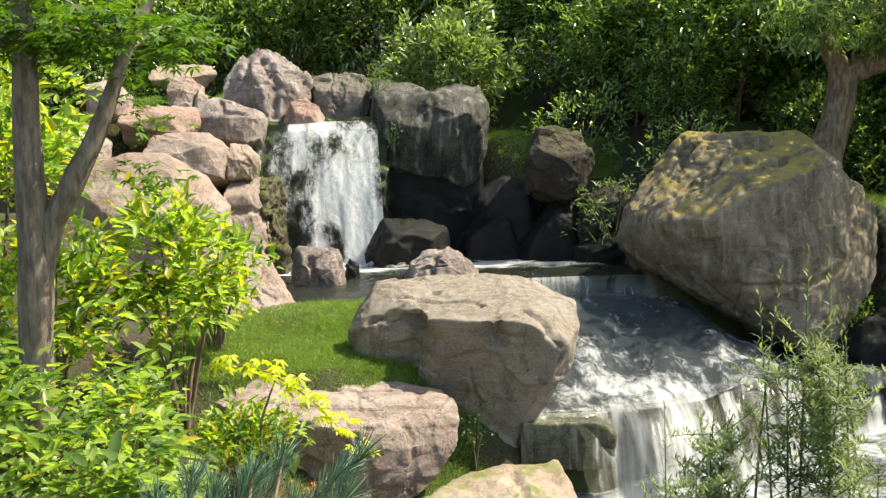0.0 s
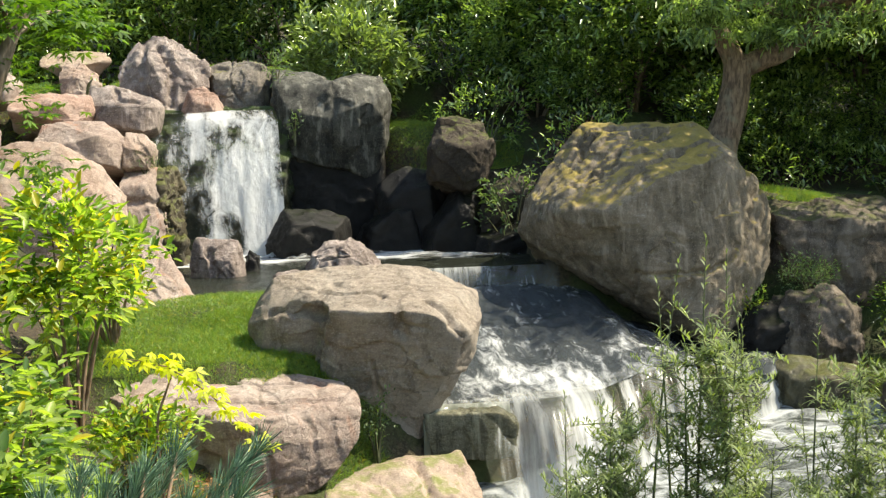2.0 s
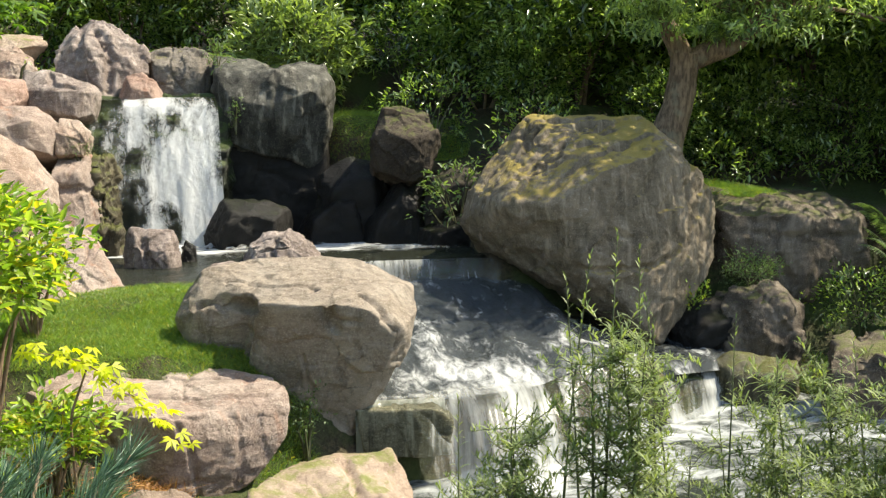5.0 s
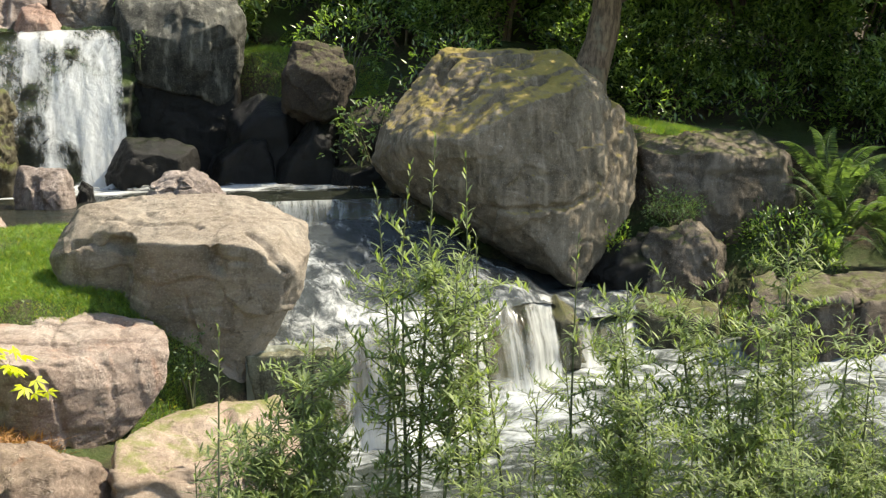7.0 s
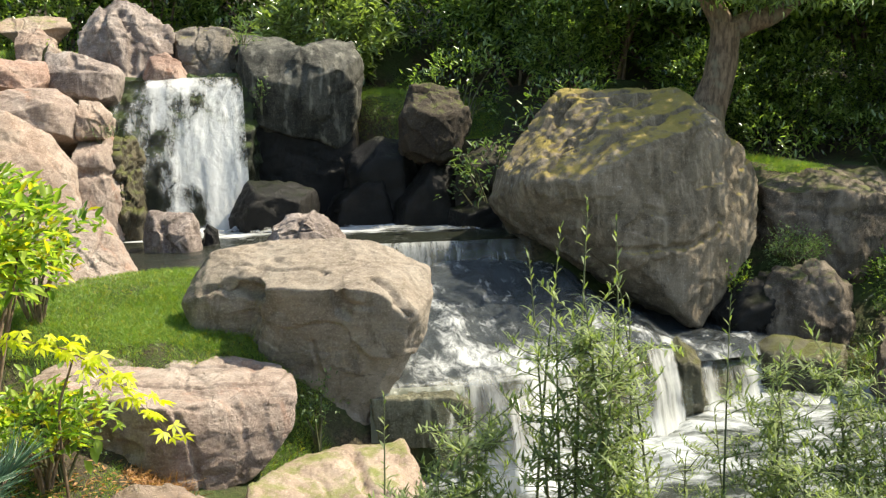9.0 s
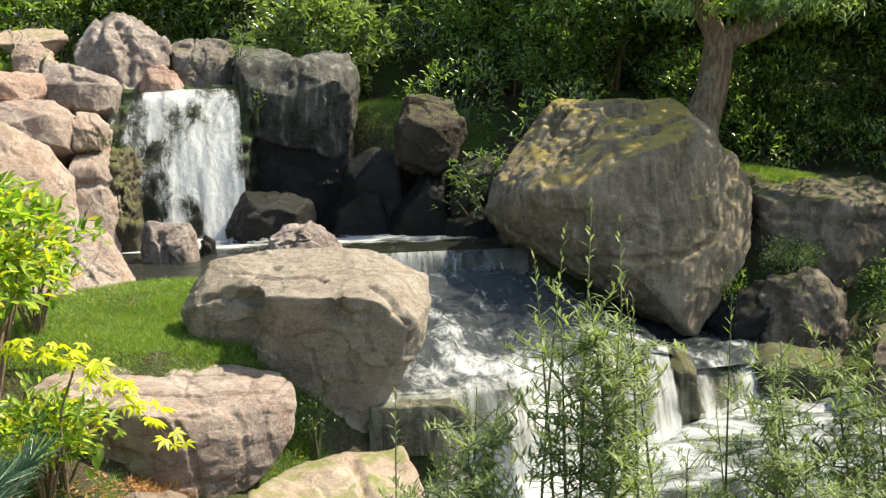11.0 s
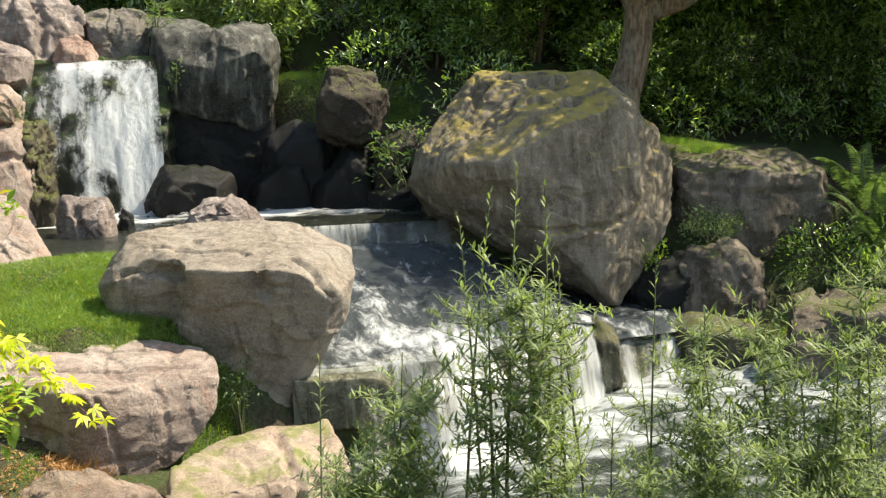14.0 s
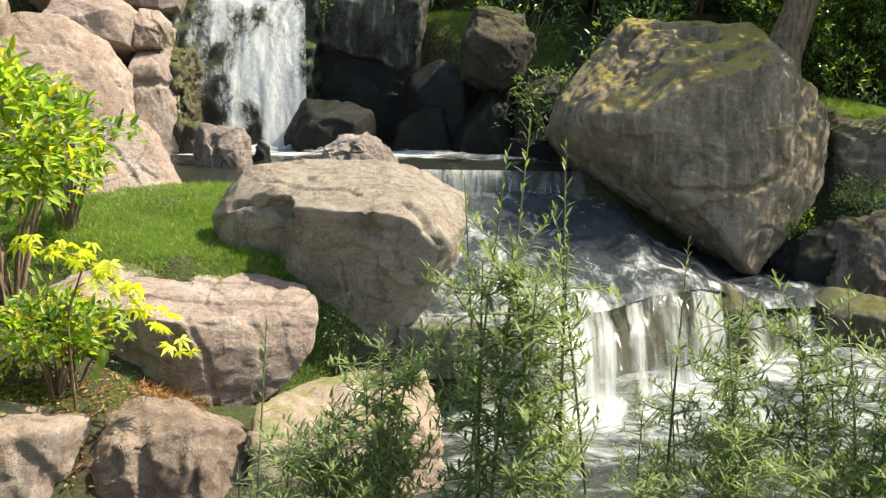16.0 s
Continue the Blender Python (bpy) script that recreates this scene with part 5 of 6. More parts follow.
shrub("shrub", (2.6, 20.6, ground_z(2.6, 20.6)), 1.5, 0.8, 200, 5, 0.10, 0.035, HEDGE, "dark low bush on the shaded slope", 242, stems=6)
shrub("shrub", (2.5, 23.6, ground_z(2.5, 23.6)), 1.7, 0.9, 260, 6, 0.12, 0.045, HEDGE, "dark evergreen bush in the hollow behind the block", 247, stems=5)
shrub("shrub", (4.2, 19.6, ground_z(4.2, 19.6)), 1.7, 0.8, 220, 5, 0.11, 0.04, HEDGE, "dark low bush on the shaded slope", 243, stems=6)
for k, (x, y) in enumerate([(7.6, 20.0), (9.2, 19.7), (10.8, 19.0)]):
    shrub("shrub", (x, y, ground_z(x, y)), 0.95, 0.9, 260, 5, 0.12, 0.04, HEDGE, "low dark evergreen at the foot of the hedge", 260 + k, stems=4, low=0.0)
shrub("shrub", (8.2, 16.4, ground_z(8.2, 16.4)), 0.95, 0.75, 320, 5, 0.08, 0.03, HEDGE, "low dark green plants below the broad boulder", 244, stems=4, low=0.0)
shrub("shrub", (6.75, 17.0, 0.9), 0.55, 0.4, 160, 5, 0.06, 0.02, FERN, "small green plants in a cleft between boulders", 245, stems=3, low=0.0)

# bright shrubs of the near bank
NEARBANK = "shrubs of the near bank"
for n, (x, y, top, radius, clusters, length) in enumerate([(-2.6, 11.9, 3.12, 0.72, 420, 0.10), (-2.45, 13.2, 2.65, 0.50, 220, 0.085), (-3.6, 11.2, 3.0, 0.8, 420, 0.10), (-2.35, 9.2, 2.45, 0.55, 300, 0.10), (-2.25, 7.7, 2.1, 0.6, 300, 0.10),
                                                         (-3.2, 8.4, 2.4, 0.75, 380, 0.10), (-1.85, 10.7, 1.35, 0.42, 220, 0.07), (-4.9, 14.0, 4.2, 1.1, 520, 0.12), (-5.9, 16.2, 4.9, 1.2, 520, 0.12), (-2.9, 10.4, 1.7, 0.7, 300, 0.09), (-4.2, 9.6, 2.6, 0.8, 320, 0.10)]):
    z = ground_z(x, y)
    shrub("shrub", (x, y, z), top - z, radius, int((0.62 if n in (3, 4, 5, 9, 10) else 0.8) * clusters), 6, (1.25 if n in (3, 4, 5, 9) else 1.45) * length, 0.62 * length, LEAFGREEN if n in (3, 4, 5, 9, 10) else LIME, "leafy green shrub growing on the sunny bank" if n in (3, 4, 5, 9, 10) else "yellow green leafy shrub growing on the sunny bank", 250 + n, group=NEARBANK, stems=10, shell=0.25, low=0.12 if n in (3, 4, 5, 9, 10) else 0.3, bark=BARK, gaps=-0.12, flat=0.6 if n in (3, 4, 5, 9, 10) else 0.25)


# young maple with two trunks
def lobed(rng, centres, per, size, spread=0.16):
    c = np.repeat(centres, per, 0)
    n = len(c)
    a = rng.uniform(0, 2 * np.pi, n)
    way = np.stack([np.cos(a), np.sin(a), rng.uniform(-0.55, 0.15, n)], 1)
    return star_leaves(c + rng.normal(0, spread, (n, 3)) * [1, 1, 0.45], way, unit(0.35 * rand_dirs(rng, n) + [0, 0, 1.0]), size * rng.uniform(0.7, 1.2, n))


rng = np.random.default_rng(270)
maple = thing("maple_tree", (-3.15, 9.5, ground_z(-3.15, 9.5)), "young maple with two grey trunks on the near bank", "tree")
base_z = maple.location.z


def local(points):
    return np.array(points, float) - [-3.15, 9.5, base_z]


part("trunk", mesh_of("trunk", *tube(local([(-3.15, 9.5, base_z - 0.2), (-3.14, 9.5, 2.2), (-3.08, 9.5, 2.8), (-3.1, 9.5, 3.6), (-3.06, 9.5, 4.3), (-3.1, 9.55, 5.2)]), [0.15, 0.125, 0.13, 0.10, 0.085, 0.05], 12, 0.01, 1)), PALEBARK, maple)
part("limb", mesh_of("limb", *tube(local([(-3.08, 9.5, 2.6), (-2.98, 9.5, 3.02), (-2.8, 9.5, 3.35), (-2.6, 9.5, 3.68), (-2.44, 9.52, 4.07), (-2.3, 9.55, 4.45), (-2.0, 9.6, 4.9)]), [0.09, 0.095, 0.085, 0.075, 0.06, 0.05, 0.02], 12, 0.01, 2)), PALEBARK, maple)
tips = []
for k in range(12):
    start = np.array([(-3.06, 9.5, 4.3), (-2.35, 9.53, 4.3)][k % 2])
    tip = start + [rng.uniform(-1.2, 0.6), rng.uniform(-0.6, 2.0), rng.uniform(0.0, 0.9)]
    tips += [start + (tip - start) * s for s in np.linspace(0.35, 1.05, 9)]
    part("limb", mesh_of("limb", *tube(local([start, 0.5 * (start + tip) + [0, 0, 0.12], tip]), [0.025, 0.016, 0.006], 6)), PALEBARK, maple)
tips = np.array(tips)
part("crown", mesh_of("crown", *lobed(rng, tips - [-3.15, 9.5, base_z], 13, 0.115, 0.17)), MAPLE, maple)
hang = np.array([(-2.35, 9.5, 4.1), (-2.25, 9.6, 3.9), (-2.2, 9.6, 3.75), (-2.3, 9.4, 3.45), (-2.15, 9.5, 3.35)])
part("crown", mesh_of("crown", *lobed(rng, hang - [-3.15, 9.5, base_z], 22, 0.085, 0.11)), MAPLE, maple)

# golden maple seedling in front of the low boulder
seedling = thing("maple_seedling", (-1.62, 10.45, ground_z(-1.62, 10.45)), "golden yellow maple seedling leaning over the low boulder", "seedling")
foot = np.array(seedling.location)
leaf_v, leaf_f = star_leaves(np.zeros((1, 3)), np.array([[1.0, 0, 0]]), np.array([[0, 0, 1.0]]), np.ones(1))
golden_leaf = mesh_of("leaf", leaf_v, leaf_f)
golden_leaf.materials.append(GOLD)
broad_v, broad_f = leaves(np.zeros((1, 3)), np.array([[1.0, 0, 0]]), np.array([[0, 0, 1.0]]), np.ones(1), np.array([0.6]), 0.3)
broad_leaf = mesh_of("leaf", broad_v, broad_f)
broad_leaf.materials.append(LIME)
SPRAY = [(-1.95, 10.4, 1.84), (-1.74, 10.4, 1.80), (-1.53, 10.4, 1.74), (-1.36, 10.37, 1.63), (-1.20, 10.35, 1.51), (-1.07, 10.32, 1.37), (-0.95, 10.3, 1.24), (-0.81, 10.3, 1.09)]
bend = np.array([(-1.66, 10.43, 1.25), (-1.56, 10.42, 1.5), (-1.50, 10.4, 1.66)])
part("stem", mesh_of("stem", *tube(np.concatenate([[foot - [0, 0, 0.05]], bend]) - foot, [0.014, 0.012, 0.010, 0.007], 6)), BARK, seedling)
for ends in (SPRAY[2::-1], SPRAY[2:]):
    part("stem", mesh_of("stem", *tube(np.array(ends) - [0, 0, 0.03] - foot, np.linspace(0.007, 0.002, len(ends)), 5)), BARK, seedling)
part("stem", mesh_of("stem", *tube(np.array([(-1.66, 10.43, 1.25), (-1.5, 10.35, 1.3), (-1.38, 10.3, 1.08)]) - foot, [0.007, 0.005, 0.002], 5)), BARK, seedling)
for k in range(58):
    at = k % 8 if k < 40 else 2 + k % 5
    spot = np.array(SPRAY[at]) + rng.normal(0, 0.055, 3) * [1, 1, 0.55] - foot
    one = part("leaf", golden_leaf, GOLD, seedling)
    one.matrix_basis = pose(*spot, rng.uniform(-35, 35), rng.uniform(-5, 50), rng.uniform(-110, 40)) @ Matrix.Scale(rng.uniform(0.09, 0.145), 4)
for k, spot in enumerate([(-1.36, 10.3, 1.06), (-1.40, 10.28, 1.0), (-1.46, 10.3, 0.9), (-1.5, 10.32, 1.28)]):
    one = part("leaf", broad_leaf, LIME, seedling, "broad green leaf hanging low")
    one.matrix_basis = pose(*(np.array(spot) - foot), 20 * k, 60, -60 + 30 * k) @ Matrix.Scale(0.13, 4)

# crooked tree on the far bank
tree = thing("tree", (6.1, 18.6, ground_z(6.1, 18.6)), "crooked forked tree leaning over the huge boulder", "tree")
tz = tree.location.z


def limb(points, radii, name="limb", seed=1):
    part(name, mesh_of(name, *tube(np.array(points, float) - [6.1, 18.6, tz], radii, 12, 0.02, seed)), BARK, tree)


limb([(6.05, 18.6, tz - 0.2), (5.95, 18.6, 2.9), (6.15, 18.6, 3.4), (6.27, 18.6, 3.97), (6.3, 18.6, 4.35)], [0.36, 0.29, 0.24, 0.22, 0.23], "trunk")
limb([(6.3, 18.6, 4.2), (6.1, 18.6, 4.65), (5.86, 18.6, 4.95), (5.56, 18.6, 5.44), (5.3, 18.6, 5.75), (5.1, 18.6, 6.8)], [0.18, 0.15, 0.14, 0.12, 0.09, 0.03], seed=2)
limb([(5.86, 18.6, 4.93), (5.84, 18.6, 5.3), (5.7, 18.65, 5.7), (5.6, 18.7, 6.6)], [0.10, 0.08, 0.06, 0.03], seed=3)
limb([(6.28, 18.6, 4.2), (6.6, 18.55, 4.35), (6.95, 18.5, 4.45), (7.4, 18.4, 4.8), (8.2, 18.2, 5.25), (9.2, 18.0, 5.9)], [0.18, 0.18, 0.16, 0.13, 0.09, 0.03], seed=4)
rng = np.random.default_rng(280)
c = []
for k in range(112):
    x, y = rng.uniform(4.9, 10.8), rng.uniform(16.0, 20.2)
    x += 0.5 * max(0.0, 17.5 - y)
    z = rng.uniform(4.75, 6.9) - 0.1 * abs(x - 7.5)
    if k > 60:
        x, y, z = rng.uniform(4.6, 8.6), rng.uniform(18.8, 20.2), rng.uniform(4.9, 6.8)
    if k < 14:
        x, y, z = rng.uniform(5.2, 7.3), rng.uniform(17.8, 18.3), rng.uniform(4.5, 5.3)
        x += 0.4 if 5.9 < x < 6.6 else 0.0
    # clusters mostly above the view, put there to shade the huge boulder's top
    if k > 60 and k % 2 == 0:
        x, y, z = rng.uniform(6.8, 8.4), rng.uniform(15.9, 17.7), rng.uniform(6.5, 7.5)
    elif y < 18.75 and 4.9 < x < 6.5 and k >= 14:
        y = 37.6 - y
    # more leaves overhead, largely unseen, added to cast shade on the boulder
    if k >= 78:
        x, y, z = rng.uniform(6.5, 9.0), rng.uniform(15.9, 18.4), rng.uniform(6.1, 7.4)
    n = 26
    a = rng.uniform(0, 6.28, n)
    s = rng.uniform(0, 0.75, n) * (0.55 if k < 14 else 1)
    c.append(np.stack([x + s * np.cos(a), y + s * np.sin(a), z + rng.normal(0, 0.07, n) - 0.28 * s ** 2], 1))
    if k % 3 == 0 and k >= 14:
        limb([(7.0, 18.5, 5.0), (0.5 * (x + 7), 0.5 * (y + 18.5), 0.5 * (z + 5.4)), (x, y, z)], [0.05, 0.035, 0.012])
c = np.concatenate(c) - [6.1, 18.6, tz]
out = unit(np.concatenate([rng.normal(0, 1, (len(c), 2)), np.full((len(c), 1), -0.35)], 1))
part("crown", mesh_of("crown", *foliage(rng, c, out, 6, 0.13, 0.04, 0.06, lift=-0.25)), TREELEAF, tree)


# ferns
def frond_mesh(seed, length=0.95):
    rng = np.random.default_rng(seed)
    n = 72
    s = np.linspace(0.10, 1, n)
    line = np.stack([s * length * 0.75, 0.04 * np.sin(s * 3), length * (1.15 * s - 0.62 * s ** 2.4)], 1)
    ahead = unit(np.gradient(line, axis=0))
    pin = 0.115 * length * np.sin(np.pi * np.clip(s, 0.05, 1) ** 0.7) ** 0.8 + 0.01
    base = np.repeat(line, 2, 0)
    side = np.tile([[0, 1.0, -0.15], [0, -1.0, -0.15]], (n, 1))
    v, f = leaves(base, unit(side + 0.35 * np.repeat(ahead, 2, 0) + rng.normal(0, 0.06, (2 * n, 3))), np.tile([[0, 0, 1.0]], (2 * n, 1)), np.repeat(pin, 2), np.repeat(0.05 * pin + 0.0015, 2), 0.3)
    rachis = tube(line[::5], np.linspace(0.006, 0.002, len(line[::5])), 4)
    return mesh_of("frond", *joined([(v, f), rachis]))


fronds = [frond_mesh(300 + n) for n in range(3)]
for me in fronds:
    me.materials.append(FERN)


def fern(x, y, z, count, size, seed, label="arching green fern on the water's edge"):
    rng = np.random.default_rng(seed)
    ob = thing("fern", (x, y, z), label, "fern", "ferns")
    for k in range(count):
        fr = part("frond", fronds[k % 3], FERN, ob)
        fr.matrix_basis = pose(0, 0, 0, rng.uniform(-12, 12), rng.uniform(-38, 5), 360 * k / count + rng.uniform(-14, 14)) @ Matrix.Scale(size * rng.uniform(0.75, 1.15), 4)
    return ob


for k, (x, y, z, count, size) in enumerate([(8.9, 16.3, 0.75, 17, 1.2), (9.6, 16.1, 0.7, 16, 1.25), (8.5, 15.9, 0.55, 12, 0.7), (10.3, 16.0, 0.7, 15, 1.2), (9.3, 15.6, 0.5, 10, 0.9), (9.1, 17.0, 1.2, 12, 1.3), (7.2, 18.3, 1.9, 8, 0.5)]):
    fern(x, y, z, count, size, 310 + k)


# tall willow-leaved weeds by the camera
def arched(base, way, length, width, bend):
    """Narrow leaves that rise from the stem and arch over: strips of three quads."""
    way = unit(way)
    side = unit(np.cross(way, [0.02, 0.03, 1.0]))
    L, W = length[:, None], width[:, None]
    rows = []
    for s, wide in ((0.0, 0.25), (0.34, 1.0), (0.7, 0.72), (1.0, 0.06)):
        mid = base + way * L * s - np.array([0, 0, 1.0]) * L * (bend * s ** 2)[:, None]
        rows += [mid - side * W * wide * 0.5, mid + side * W * wide * 0.5]
    v = np.stack(rows, 1)
    i = np.arange(len(base))[:, None] * 8
    f = np.concatenate([i + [2 * k, 2 * k + 1, 2 * k + 3, 2 * k + 2] for k in range(3)])
    return v.reshape(-1, 3), f


def weed(seed, height, branches, bare, full, label):
    """One stem with a leafy tip and, below it, side twigs clothed in small arching leaves. bare: length of the twigless tip; full: how many leaves the twigs keep."""
    rng = np.random.default_rng(seed)
    ob = thing("weed", (0, 0, 0), label, "weed", "weeds of the near shore")
    lean = rng.normal(0, 0.12, 2)
    k = np.array([0, 0.4, 0.75, 1.0])
    stem = np.stack([lean[0] * k ** 1.6 + rng.normal(0, 0.012, 4), lean[1] * k ** 1.6, height * k - 0.1 * (k == 0)], 1)
    part("stem", mesh_of("stem", *tube(stem, [0.006, 0.0055, 0.004, 0.0012], 6)), WEEDSTEM, ob)
    base, way, size, bend = [], [], [], []

    def on_stem(s):
        return np.array([np.interp(s, k, stem[:, a]) for a in range(3)]).T

    def clothe(p, near_tip, scale, rise):
        n = len(p)
        t = np.arange(n) * 2.4 + rng.uniform(-0.6, 0.6, n)
        base.append(p)
        way.append(np.stack([np.cos(t), np.sin(t), rise + 1.6 * near_tip ** 2 + rng.uniform(-0.35, 0.35, n)], 1))
        size.append(scale * rng.uniform(0.55, 1.2, n) * (1 - 0.55 * near_tip ** 2))
        bend.append(rng.uniform(0.15, 0.85, n) * (1 - 0.7 * near_tip))

    n = int(70 * (bare + 0.12))
    clothe(on_stem(np.linspace(1 - (bare + 0.12) / height, 1.0, n)), np.linspace(0, 1, n), 0.064, 0.55)
    for b in range(branches):
        drop = bare + rng.uniform(0.0, 0.46)
        root = on_stem(1 - drop / height)
        t = rng.uniform(0, 6.28)
        reach = rng.uniform(0.05, 0.15)
        tip = root + [reach * math.cos(t), reach * math.sin(t), reach * rng.uniform(-0.1, 1.0)]
        mid = 0.5 * (root + tip) + rng.normal(0, 0.014, 3)
        part("branch", mesh_of("branch", *tube([root, mid, tip], [0.0017, 0.0013, 0.0005], 4)), WEEDSTEM, ob)
        n = int(210 * reach * full)
        q = np.linspace(0.12, 1, max(n, 2))[:, None]
        clothe((1 - q) ** 2 * root + 2 * q * (1 - q) * mid + q ** 2 * tip, q[:, 0], 0.066, 0.2)
    base, way, size, bend = np.concatenate(base), np.concatenate(way), np.concatenate(size), np.concatenate(bend)
    part("foliage", mesh_of("foliage", *arched(base, way, size, 0.003 + 0.07 * size, bend)), WEED, ob)
    return ob, Vector(stem[-1])


LEAFY, SPRIG, TWIGGY = "bushy willow-leaved weed with soft feathery twigs", "tall slim weed with narrow arching leaves", "thin twiggy weed with few small leaves"
# height, twigs, bare tip, fullness
FORMS = [(1.9, 46, 0.04, 1.0, LEAFY), (1.9, 36, 0.10, 0.9, LEAFY), (1.6, 42, 0.05, 1.0, LEAFY), (2.2, 5, 0.30, 0.6, SPRIG), (2.2, 8, 0.24, 0.7, SPRIG), (2.0, 3, 0.34, 0.5, SPRIG), (1.6, 34, 0.02, 0.28, TWIGGY), (1.6, 26, 0.03, 0.2, TWIGGY)]
kinds, TIPS = zip(*[weed(330 + n, *form) for n, form in enumerate(FORMS)])
rng = np.random.default_rng(340)
# form, x, y, top
STAND = [(3, 1.27, 5.55, 3.12), (4, 1.39, 5.65, 3.08), (5, 1.22, 5.75, 3.05), (4, 1.08, 5.6, 2.99), (3, 1.33, 5.4, 2.96), (0, 1.20, 5.3, 2.90), (1, 1.27, 5.2, 2.84), (2, 1.13, 5.4, 2.76), (1, 1.38, 5.45, 2.82),
         (4, 1.77, 5.6, 2.79), (5, 2.27, 5.6, 2.72), (1, 0.85, 5.42, 2.60), (2, 0.80, 5.3, 2.50), (0, 0.93, 5.5, 2.50), (2, 0.72, 5.2, 2.38), (0, 0.66, 5.3, 2.32), (4, 2.5, 5.5, 2.70), (1, 1.85, 5.4, 2.62), (2, 1.95, 5.6, 2.60), (0, 2.08, 5.5, 2.64), (1, 2.22, 5.6, 2.62), (2, 2.35, 5.4, 2.56),
         (3, 0.56, 5.0, 2.50), (2, 0.60, 5.1, 2.34), (7, 0.48, 5.0, 2.32), (0, 0.70, 5.2, 2.28), (0, 2.6, 5.7, 2.66), (1, 2.75, 5.5, 2.62)]
for k in range(18):
    x = rng.uniform(0.62, 2.9)
    STAND.append((int(rng.choice([0, 2, 6, 6, 7, 7] if x > 1.3 else [2, 2, 6, 7])), x, rng.uniform(4.8, 6.0), 2.20 + 0.06 * math.sin(5 * x) + rng.uniform(-0.25, 0.08)))
for k in range(14):
    STAND.append((int(rng.choice([0, 2, 2, 1])), 1.45 + 0.11 * k + rng.uniform(-0.05, 0.05), rng.uniform(4.9, 5.8), 2.26 + rng.uniform(-0.12, 0.12)))
used = set()
for k, (form, x, y, top) in enumerate(STAND):
    z = ground_z(x, y)
    tall = FORMS[form][0]
    turn = rng.uniform(0, 360)
    m = pose(x, y, z, 0, 0, turn) @ Matrix.Diagonal((1, 1, (top - z) / tall, 1)) if top - z < tall else pose(x, y, z, 0, 0, turn) @ Matrix.Scale((top - z) / tall, 4)
    # the stem leans: shift its foot so that the tip stands over x and y
    over = m.to_3x3() @ TIPS[form]
    m.translation -= Vector((over.x, over.y, 0))
    m.translation.z = ground_z(m.translation.x, m.translation.y)
    if form in used:
        again(kinds[form], m)
    else:
        kinds[form].matrix_basis = m
        used.add(form)

# pine sapling by the camera
pine = thing("pine_sapling", (-1.0, 4.7, ground_z(-1.0, 4.7)), "young pine with long blue green needles by the path", "pine")
pz = pine.location.z
base, way = [], []
for k in range(15):
    tip = np.array([rng.uniform(-1.75, -0.42), rng.uniform(4.7, 5.4), 0.0])
    tip[2] = 2.31 + 0.18 * math.exp(-((tip[0] + 0.7) / 0.35) ** 2) + rng.uniform(-0.12, 0.06)
    tip = tip - [-1.0, 4.7, pz]
    root = np.array([0, 0, tip[2] - rng.uniform(0.5, 0.8)])
    a = unit(tip - root + [0.3, 0, 0.2])
    part("branch", mesh_of("branch", *tube([root, 0.5 * (root + tip) - [0, 0, 0.05], tip], [0.014, 0.010, 0.006], 6)), BARK, pine)
    n = 170
    s = rng.uniform(0, 1, n) ** 0.7
    base.append(tip - a * 0.26 * (1 - s)[:, None])
    way.append(unit(0.6 * rand_dirs(rng, n) + 1.0 * a))
part("trunk", mesh_of("trunk", *tube([(0, 0, -0.1), (0.02, 0, 0.4), (0, 0, 0.85)], [0.035, 0.03, 0.012], 8)), BARK, pine)
base, way = np.concatenate(base), np.concatenate(way)
n = len(base)
part("needles", mesh_of("needles", *leaves(base, way, rand_dirs(rng, n), rng.uniform(0.10, 0.16, n), np.full(n, 0.0034), 0.05)), NEEDLE, pine)


# ---- grass and litter ----
def grass(name, x0, x1, y0, y1, count, tall, label, seed, lift=0.0, lean=0.65, material=None):
    rng = np.random.default_rng(seed)
    count = int(2.1 * count)
    x, y = rng.uniform(x0, x1, count), rng.uniform(y0, y1, count)
    mx, my = (x0 + x1) / 2, (y0 + y1) / 2
    edge = ((x - mx) / (x1 - x0) * 2) ** 2 + ((y - my) / (y1 - y0) * 2) ** 2 + 0.5 * vnoise(np.stack([x * 2, y * 2, 0 * x], 1), seed)
    x, y = x[edge < 1.0], y[edge < 1.0]
    n = len(x)
    p = np.stack([x, y, land(x, y) + lift - 0.02], 1)
    way = unit(np.concatenate([rng.normal(0, lean, (n, 2)), np.ones((n, 1))], 1))
    size = tall * (0.35 + 1.25 * rng.uniform(0, 1, n) ** 1.6) * (1 + 0.55 * vnoise(p * [1.5, 1.5, 0], seed + 1))
    wide = 0.004 + 0.015 * tall
    side = unit(np.cross(way, rand_dirs(rng, n))) * wide * 0.5
    arch = np.concatenate([rng.normal(0, 0.25, (n, 2)), np.full((n, 1), -0.12)], 1)
    mid, end = p + way * size[:, None] * 0.45, p + (way + arch) * size[:, None]
    blades = np.stack([p, mid + side, end, mid - side], 1).reshape(-1, 3), np.arange(4 * n).reshape(-1, 4)
    return solid(name, mesh_of(name, *blades), material or GRASS, label, "grass", kind="stuff")


grass("grass", -3.2, 0.7, 11.7, 16.0, 80000, 0.06, "short bright grass on the bank beside the boulders", 401, lift=0.06)
grass("grass", -2.0, 0.3, 12.5, 14.3, 26000, 0.06, "short grass in the boulder's shade", 412, lift=0.06)
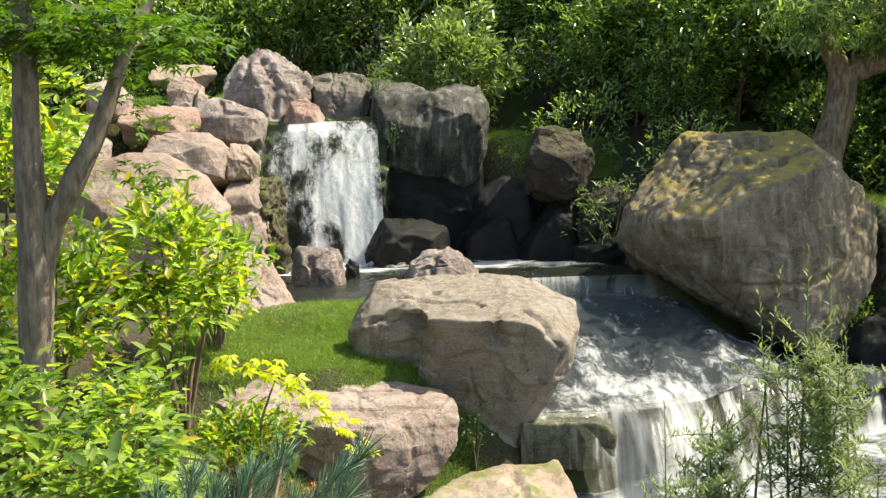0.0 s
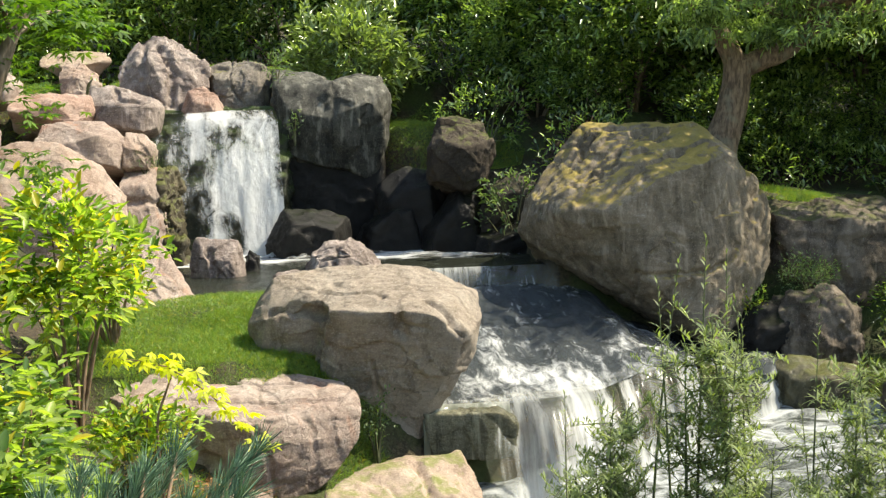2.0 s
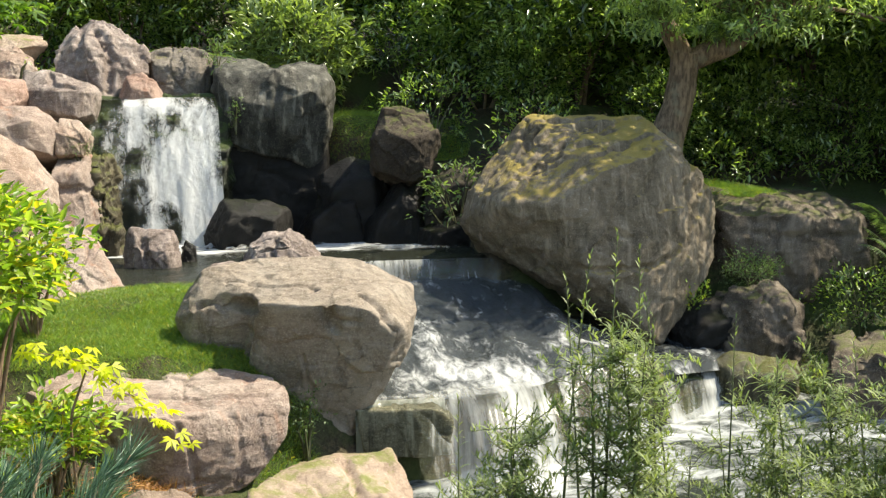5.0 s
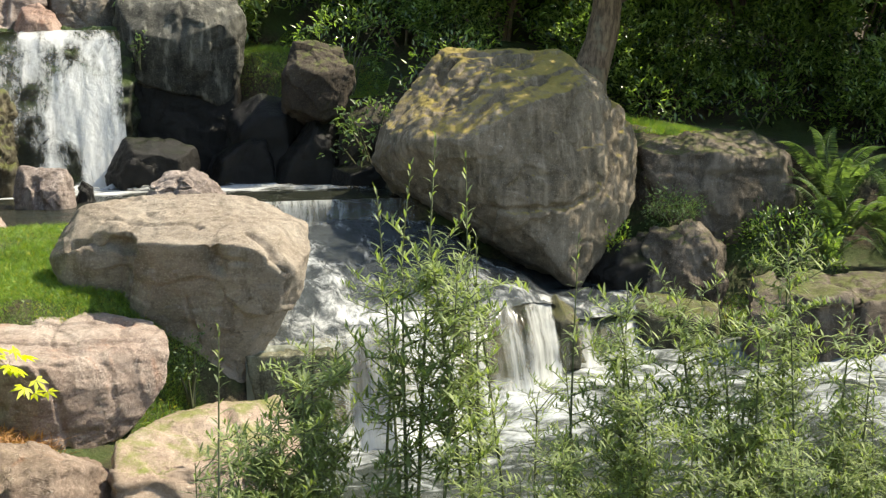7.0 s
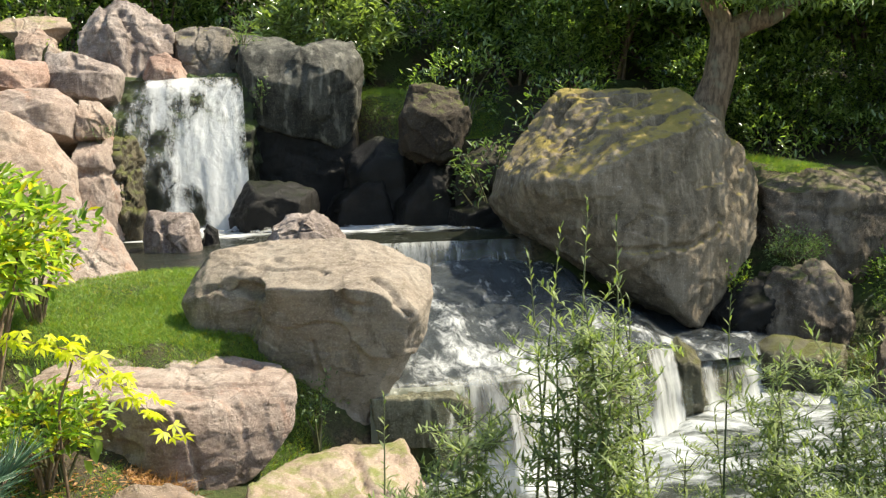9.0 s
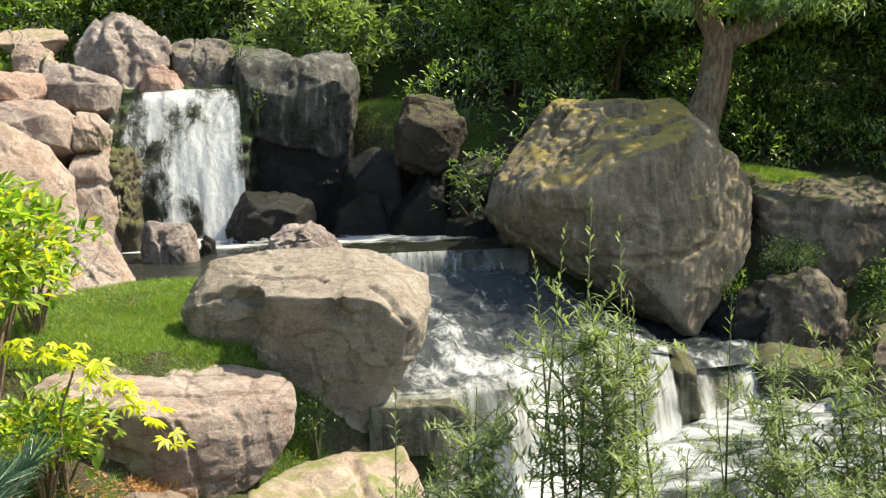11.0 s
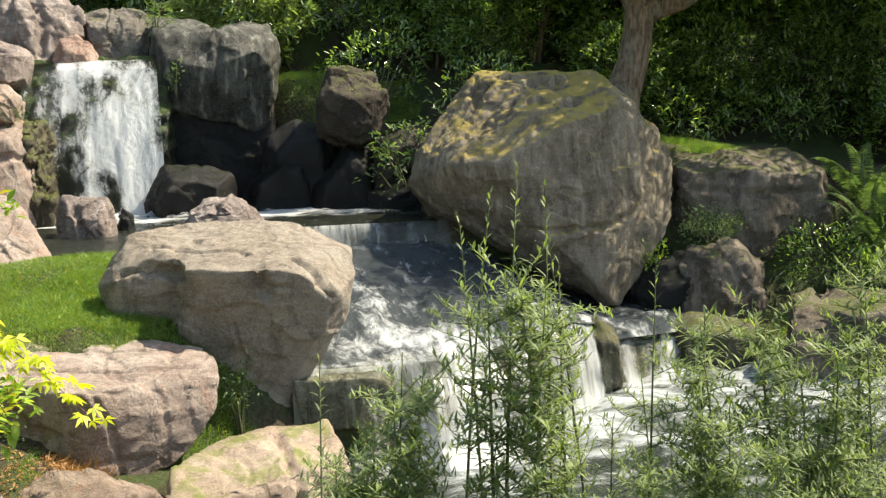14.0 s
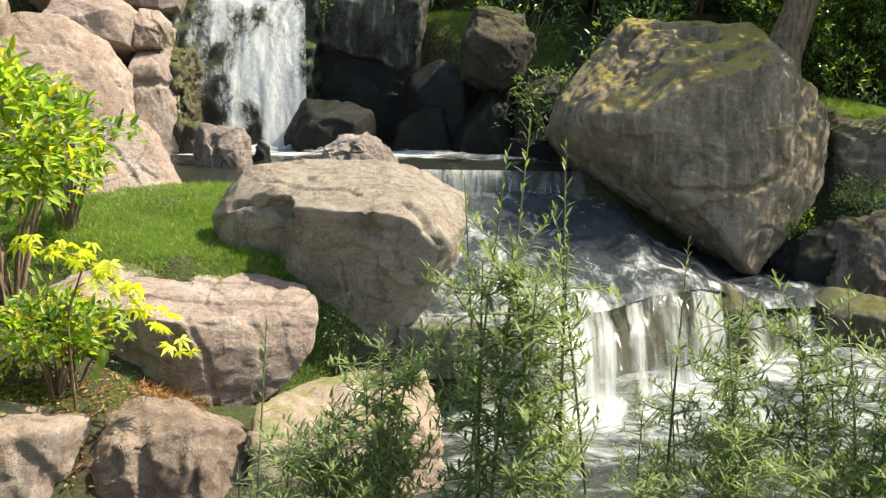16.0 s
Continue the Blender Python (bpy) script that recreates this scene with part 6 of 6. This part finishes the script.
grass("grass", -4.2, 0.2, 22.6, 26.6, 32000, 0.07, "sunlit lawn above the waterfall", 402, lift=0.03)
grass("grass", -6.2, -3.6, 18.8, 22.6, 20000, 0.11, "bright grass between stones on the upper bank", 403)
grass("grass", 0.8, 3.4, 20.2, 23.4, 34000, 0.06, "grassy slope beside the dark block", 404, lift=0.03)
grass("grass", 5.8, 7.9, 17.6, 18.9, 12000, 0.12, "grass on top of the broad boulder's bank", 405)
grass("grass", -0.75, 0.75, 11.3, 12.5, 7000, 0.08, "grass under the overhanging boulder", 406)
grass("grass", -3.4, -1.2, 10.4, 11.6, 4500, 0.08, "weedy ground cover on the near bank", 407)
grass("grass", -0.9, 1.0, 9.4, 10.9, 900, 0.10, "weedy grass at the foot of the near stones", 410)
shrub("shrub", (0.22, 12.3, ground_z(0.22, 12.3)), 0.75, 0.22, 40, 5, 0.035, 0.02, FERN, "small white-tipped weed at the boulder's foot", 246, stems=6, shell=0.2, low=0.3)
grass("grass", -3.6, -1.3, 11.2, 14.2, 5000, 0.09, "weedy undergrowth below the shrubs", 411)
grass("grass", 5.9, 7.9, 14.9, 16.4, 3000, 0.12, "damp grass between wet stones", 408)
grass("dry_bracken", -1.35, -0.75, 11.0, 11.5, 500, 0.16, "rust-brown dry bracken below the low boulder", 409, lean=0.9, material=DRY)
rng = np.random.default_rng(420)
n = 900
x, y = rng.uniform(-2.9, -0.8, n), rng.uniform(9.9, 11.4, n)
v = leaves(np.stack([x, y, land(x, y) + 0.02], 1), unit(np.concatenate([rng.normal(0, 1, (n, 2)), rng.uniform(-0.2, 0.4, (n, 1))], 1)), unit(0.4 * rand_dirs(rng, n) + [0, 0, 1.0]), rng.uniform(0.03, 0.08, n), rng.uniform(0.015, 0.03, n))
solid("fallen_leaves", mesh_of("fallen_leaves", *v), DRY, "brown fallen leaves on the soil of the bank", "leaf litter", kind="stuff")

# ---- small growth on the stones ----
shrub("small_plant", (-3.92, 20.5, 4.2), 0.42, 0.16, 26, 5, 0.07, 0.03, LIME, "little leafy sprig growing between bank stones", 430, stems=4, shell=0.2, low=0.1, category="plant")
shrub("small_plant", (-0.6, 20.3, 3.3), 0.5, 0.1, 18, 4, 0.06, 0.025, FERN, "small green plant clinging to the dark block", 431, stems=3, shell=0.2, low=0.05, category="plant")
shrub("small_plant", (-2.85, 19.0, 2.93), 0.22, 0.28, 60, 5, 0.035, 0.012, FERN, "cushion of moss and grass on a bank stone", 432, stems=2, shell=0.1, low=0.0, category="plant")
shrub("small_plant", (-0.85, 20.75, 4.25), 0.5, 0.2, 26, 5, 0.10, 0.02, FERN, "tuft of strap leaves beside the crest", 433, stems=3, shell=0.2, low=0.0, category="plant")
shrub("small_plant", (-1.75, 10.9, ground_z(-1.75, 10.9)), 0.55, 0.3, 90, 5, 0.035, 0.018, FERN, "small weed with pale tips beside the low boulder", 434, stems=7, shell=0.2, low=0.25, category="plant")
shrub("small_plant", (6.55, 16.6, 1.05), 0.5, 0.42, 200, 5, 0.045, 0.012, FERN, "fine grey green plants on top of the rounded boulder", 435, stems=3, shell=0.2, low=0.0, category="plant")
shrub("small_plant", (5.75, 16.4, 0.75), 0.4, 0.22, 60, 5, 0.06, 0.03, LEAFGREEN, "bright green plant in the cleft beside the huge boulder", 436, stems=3, shell=0.2, low=0.0, category="plant")
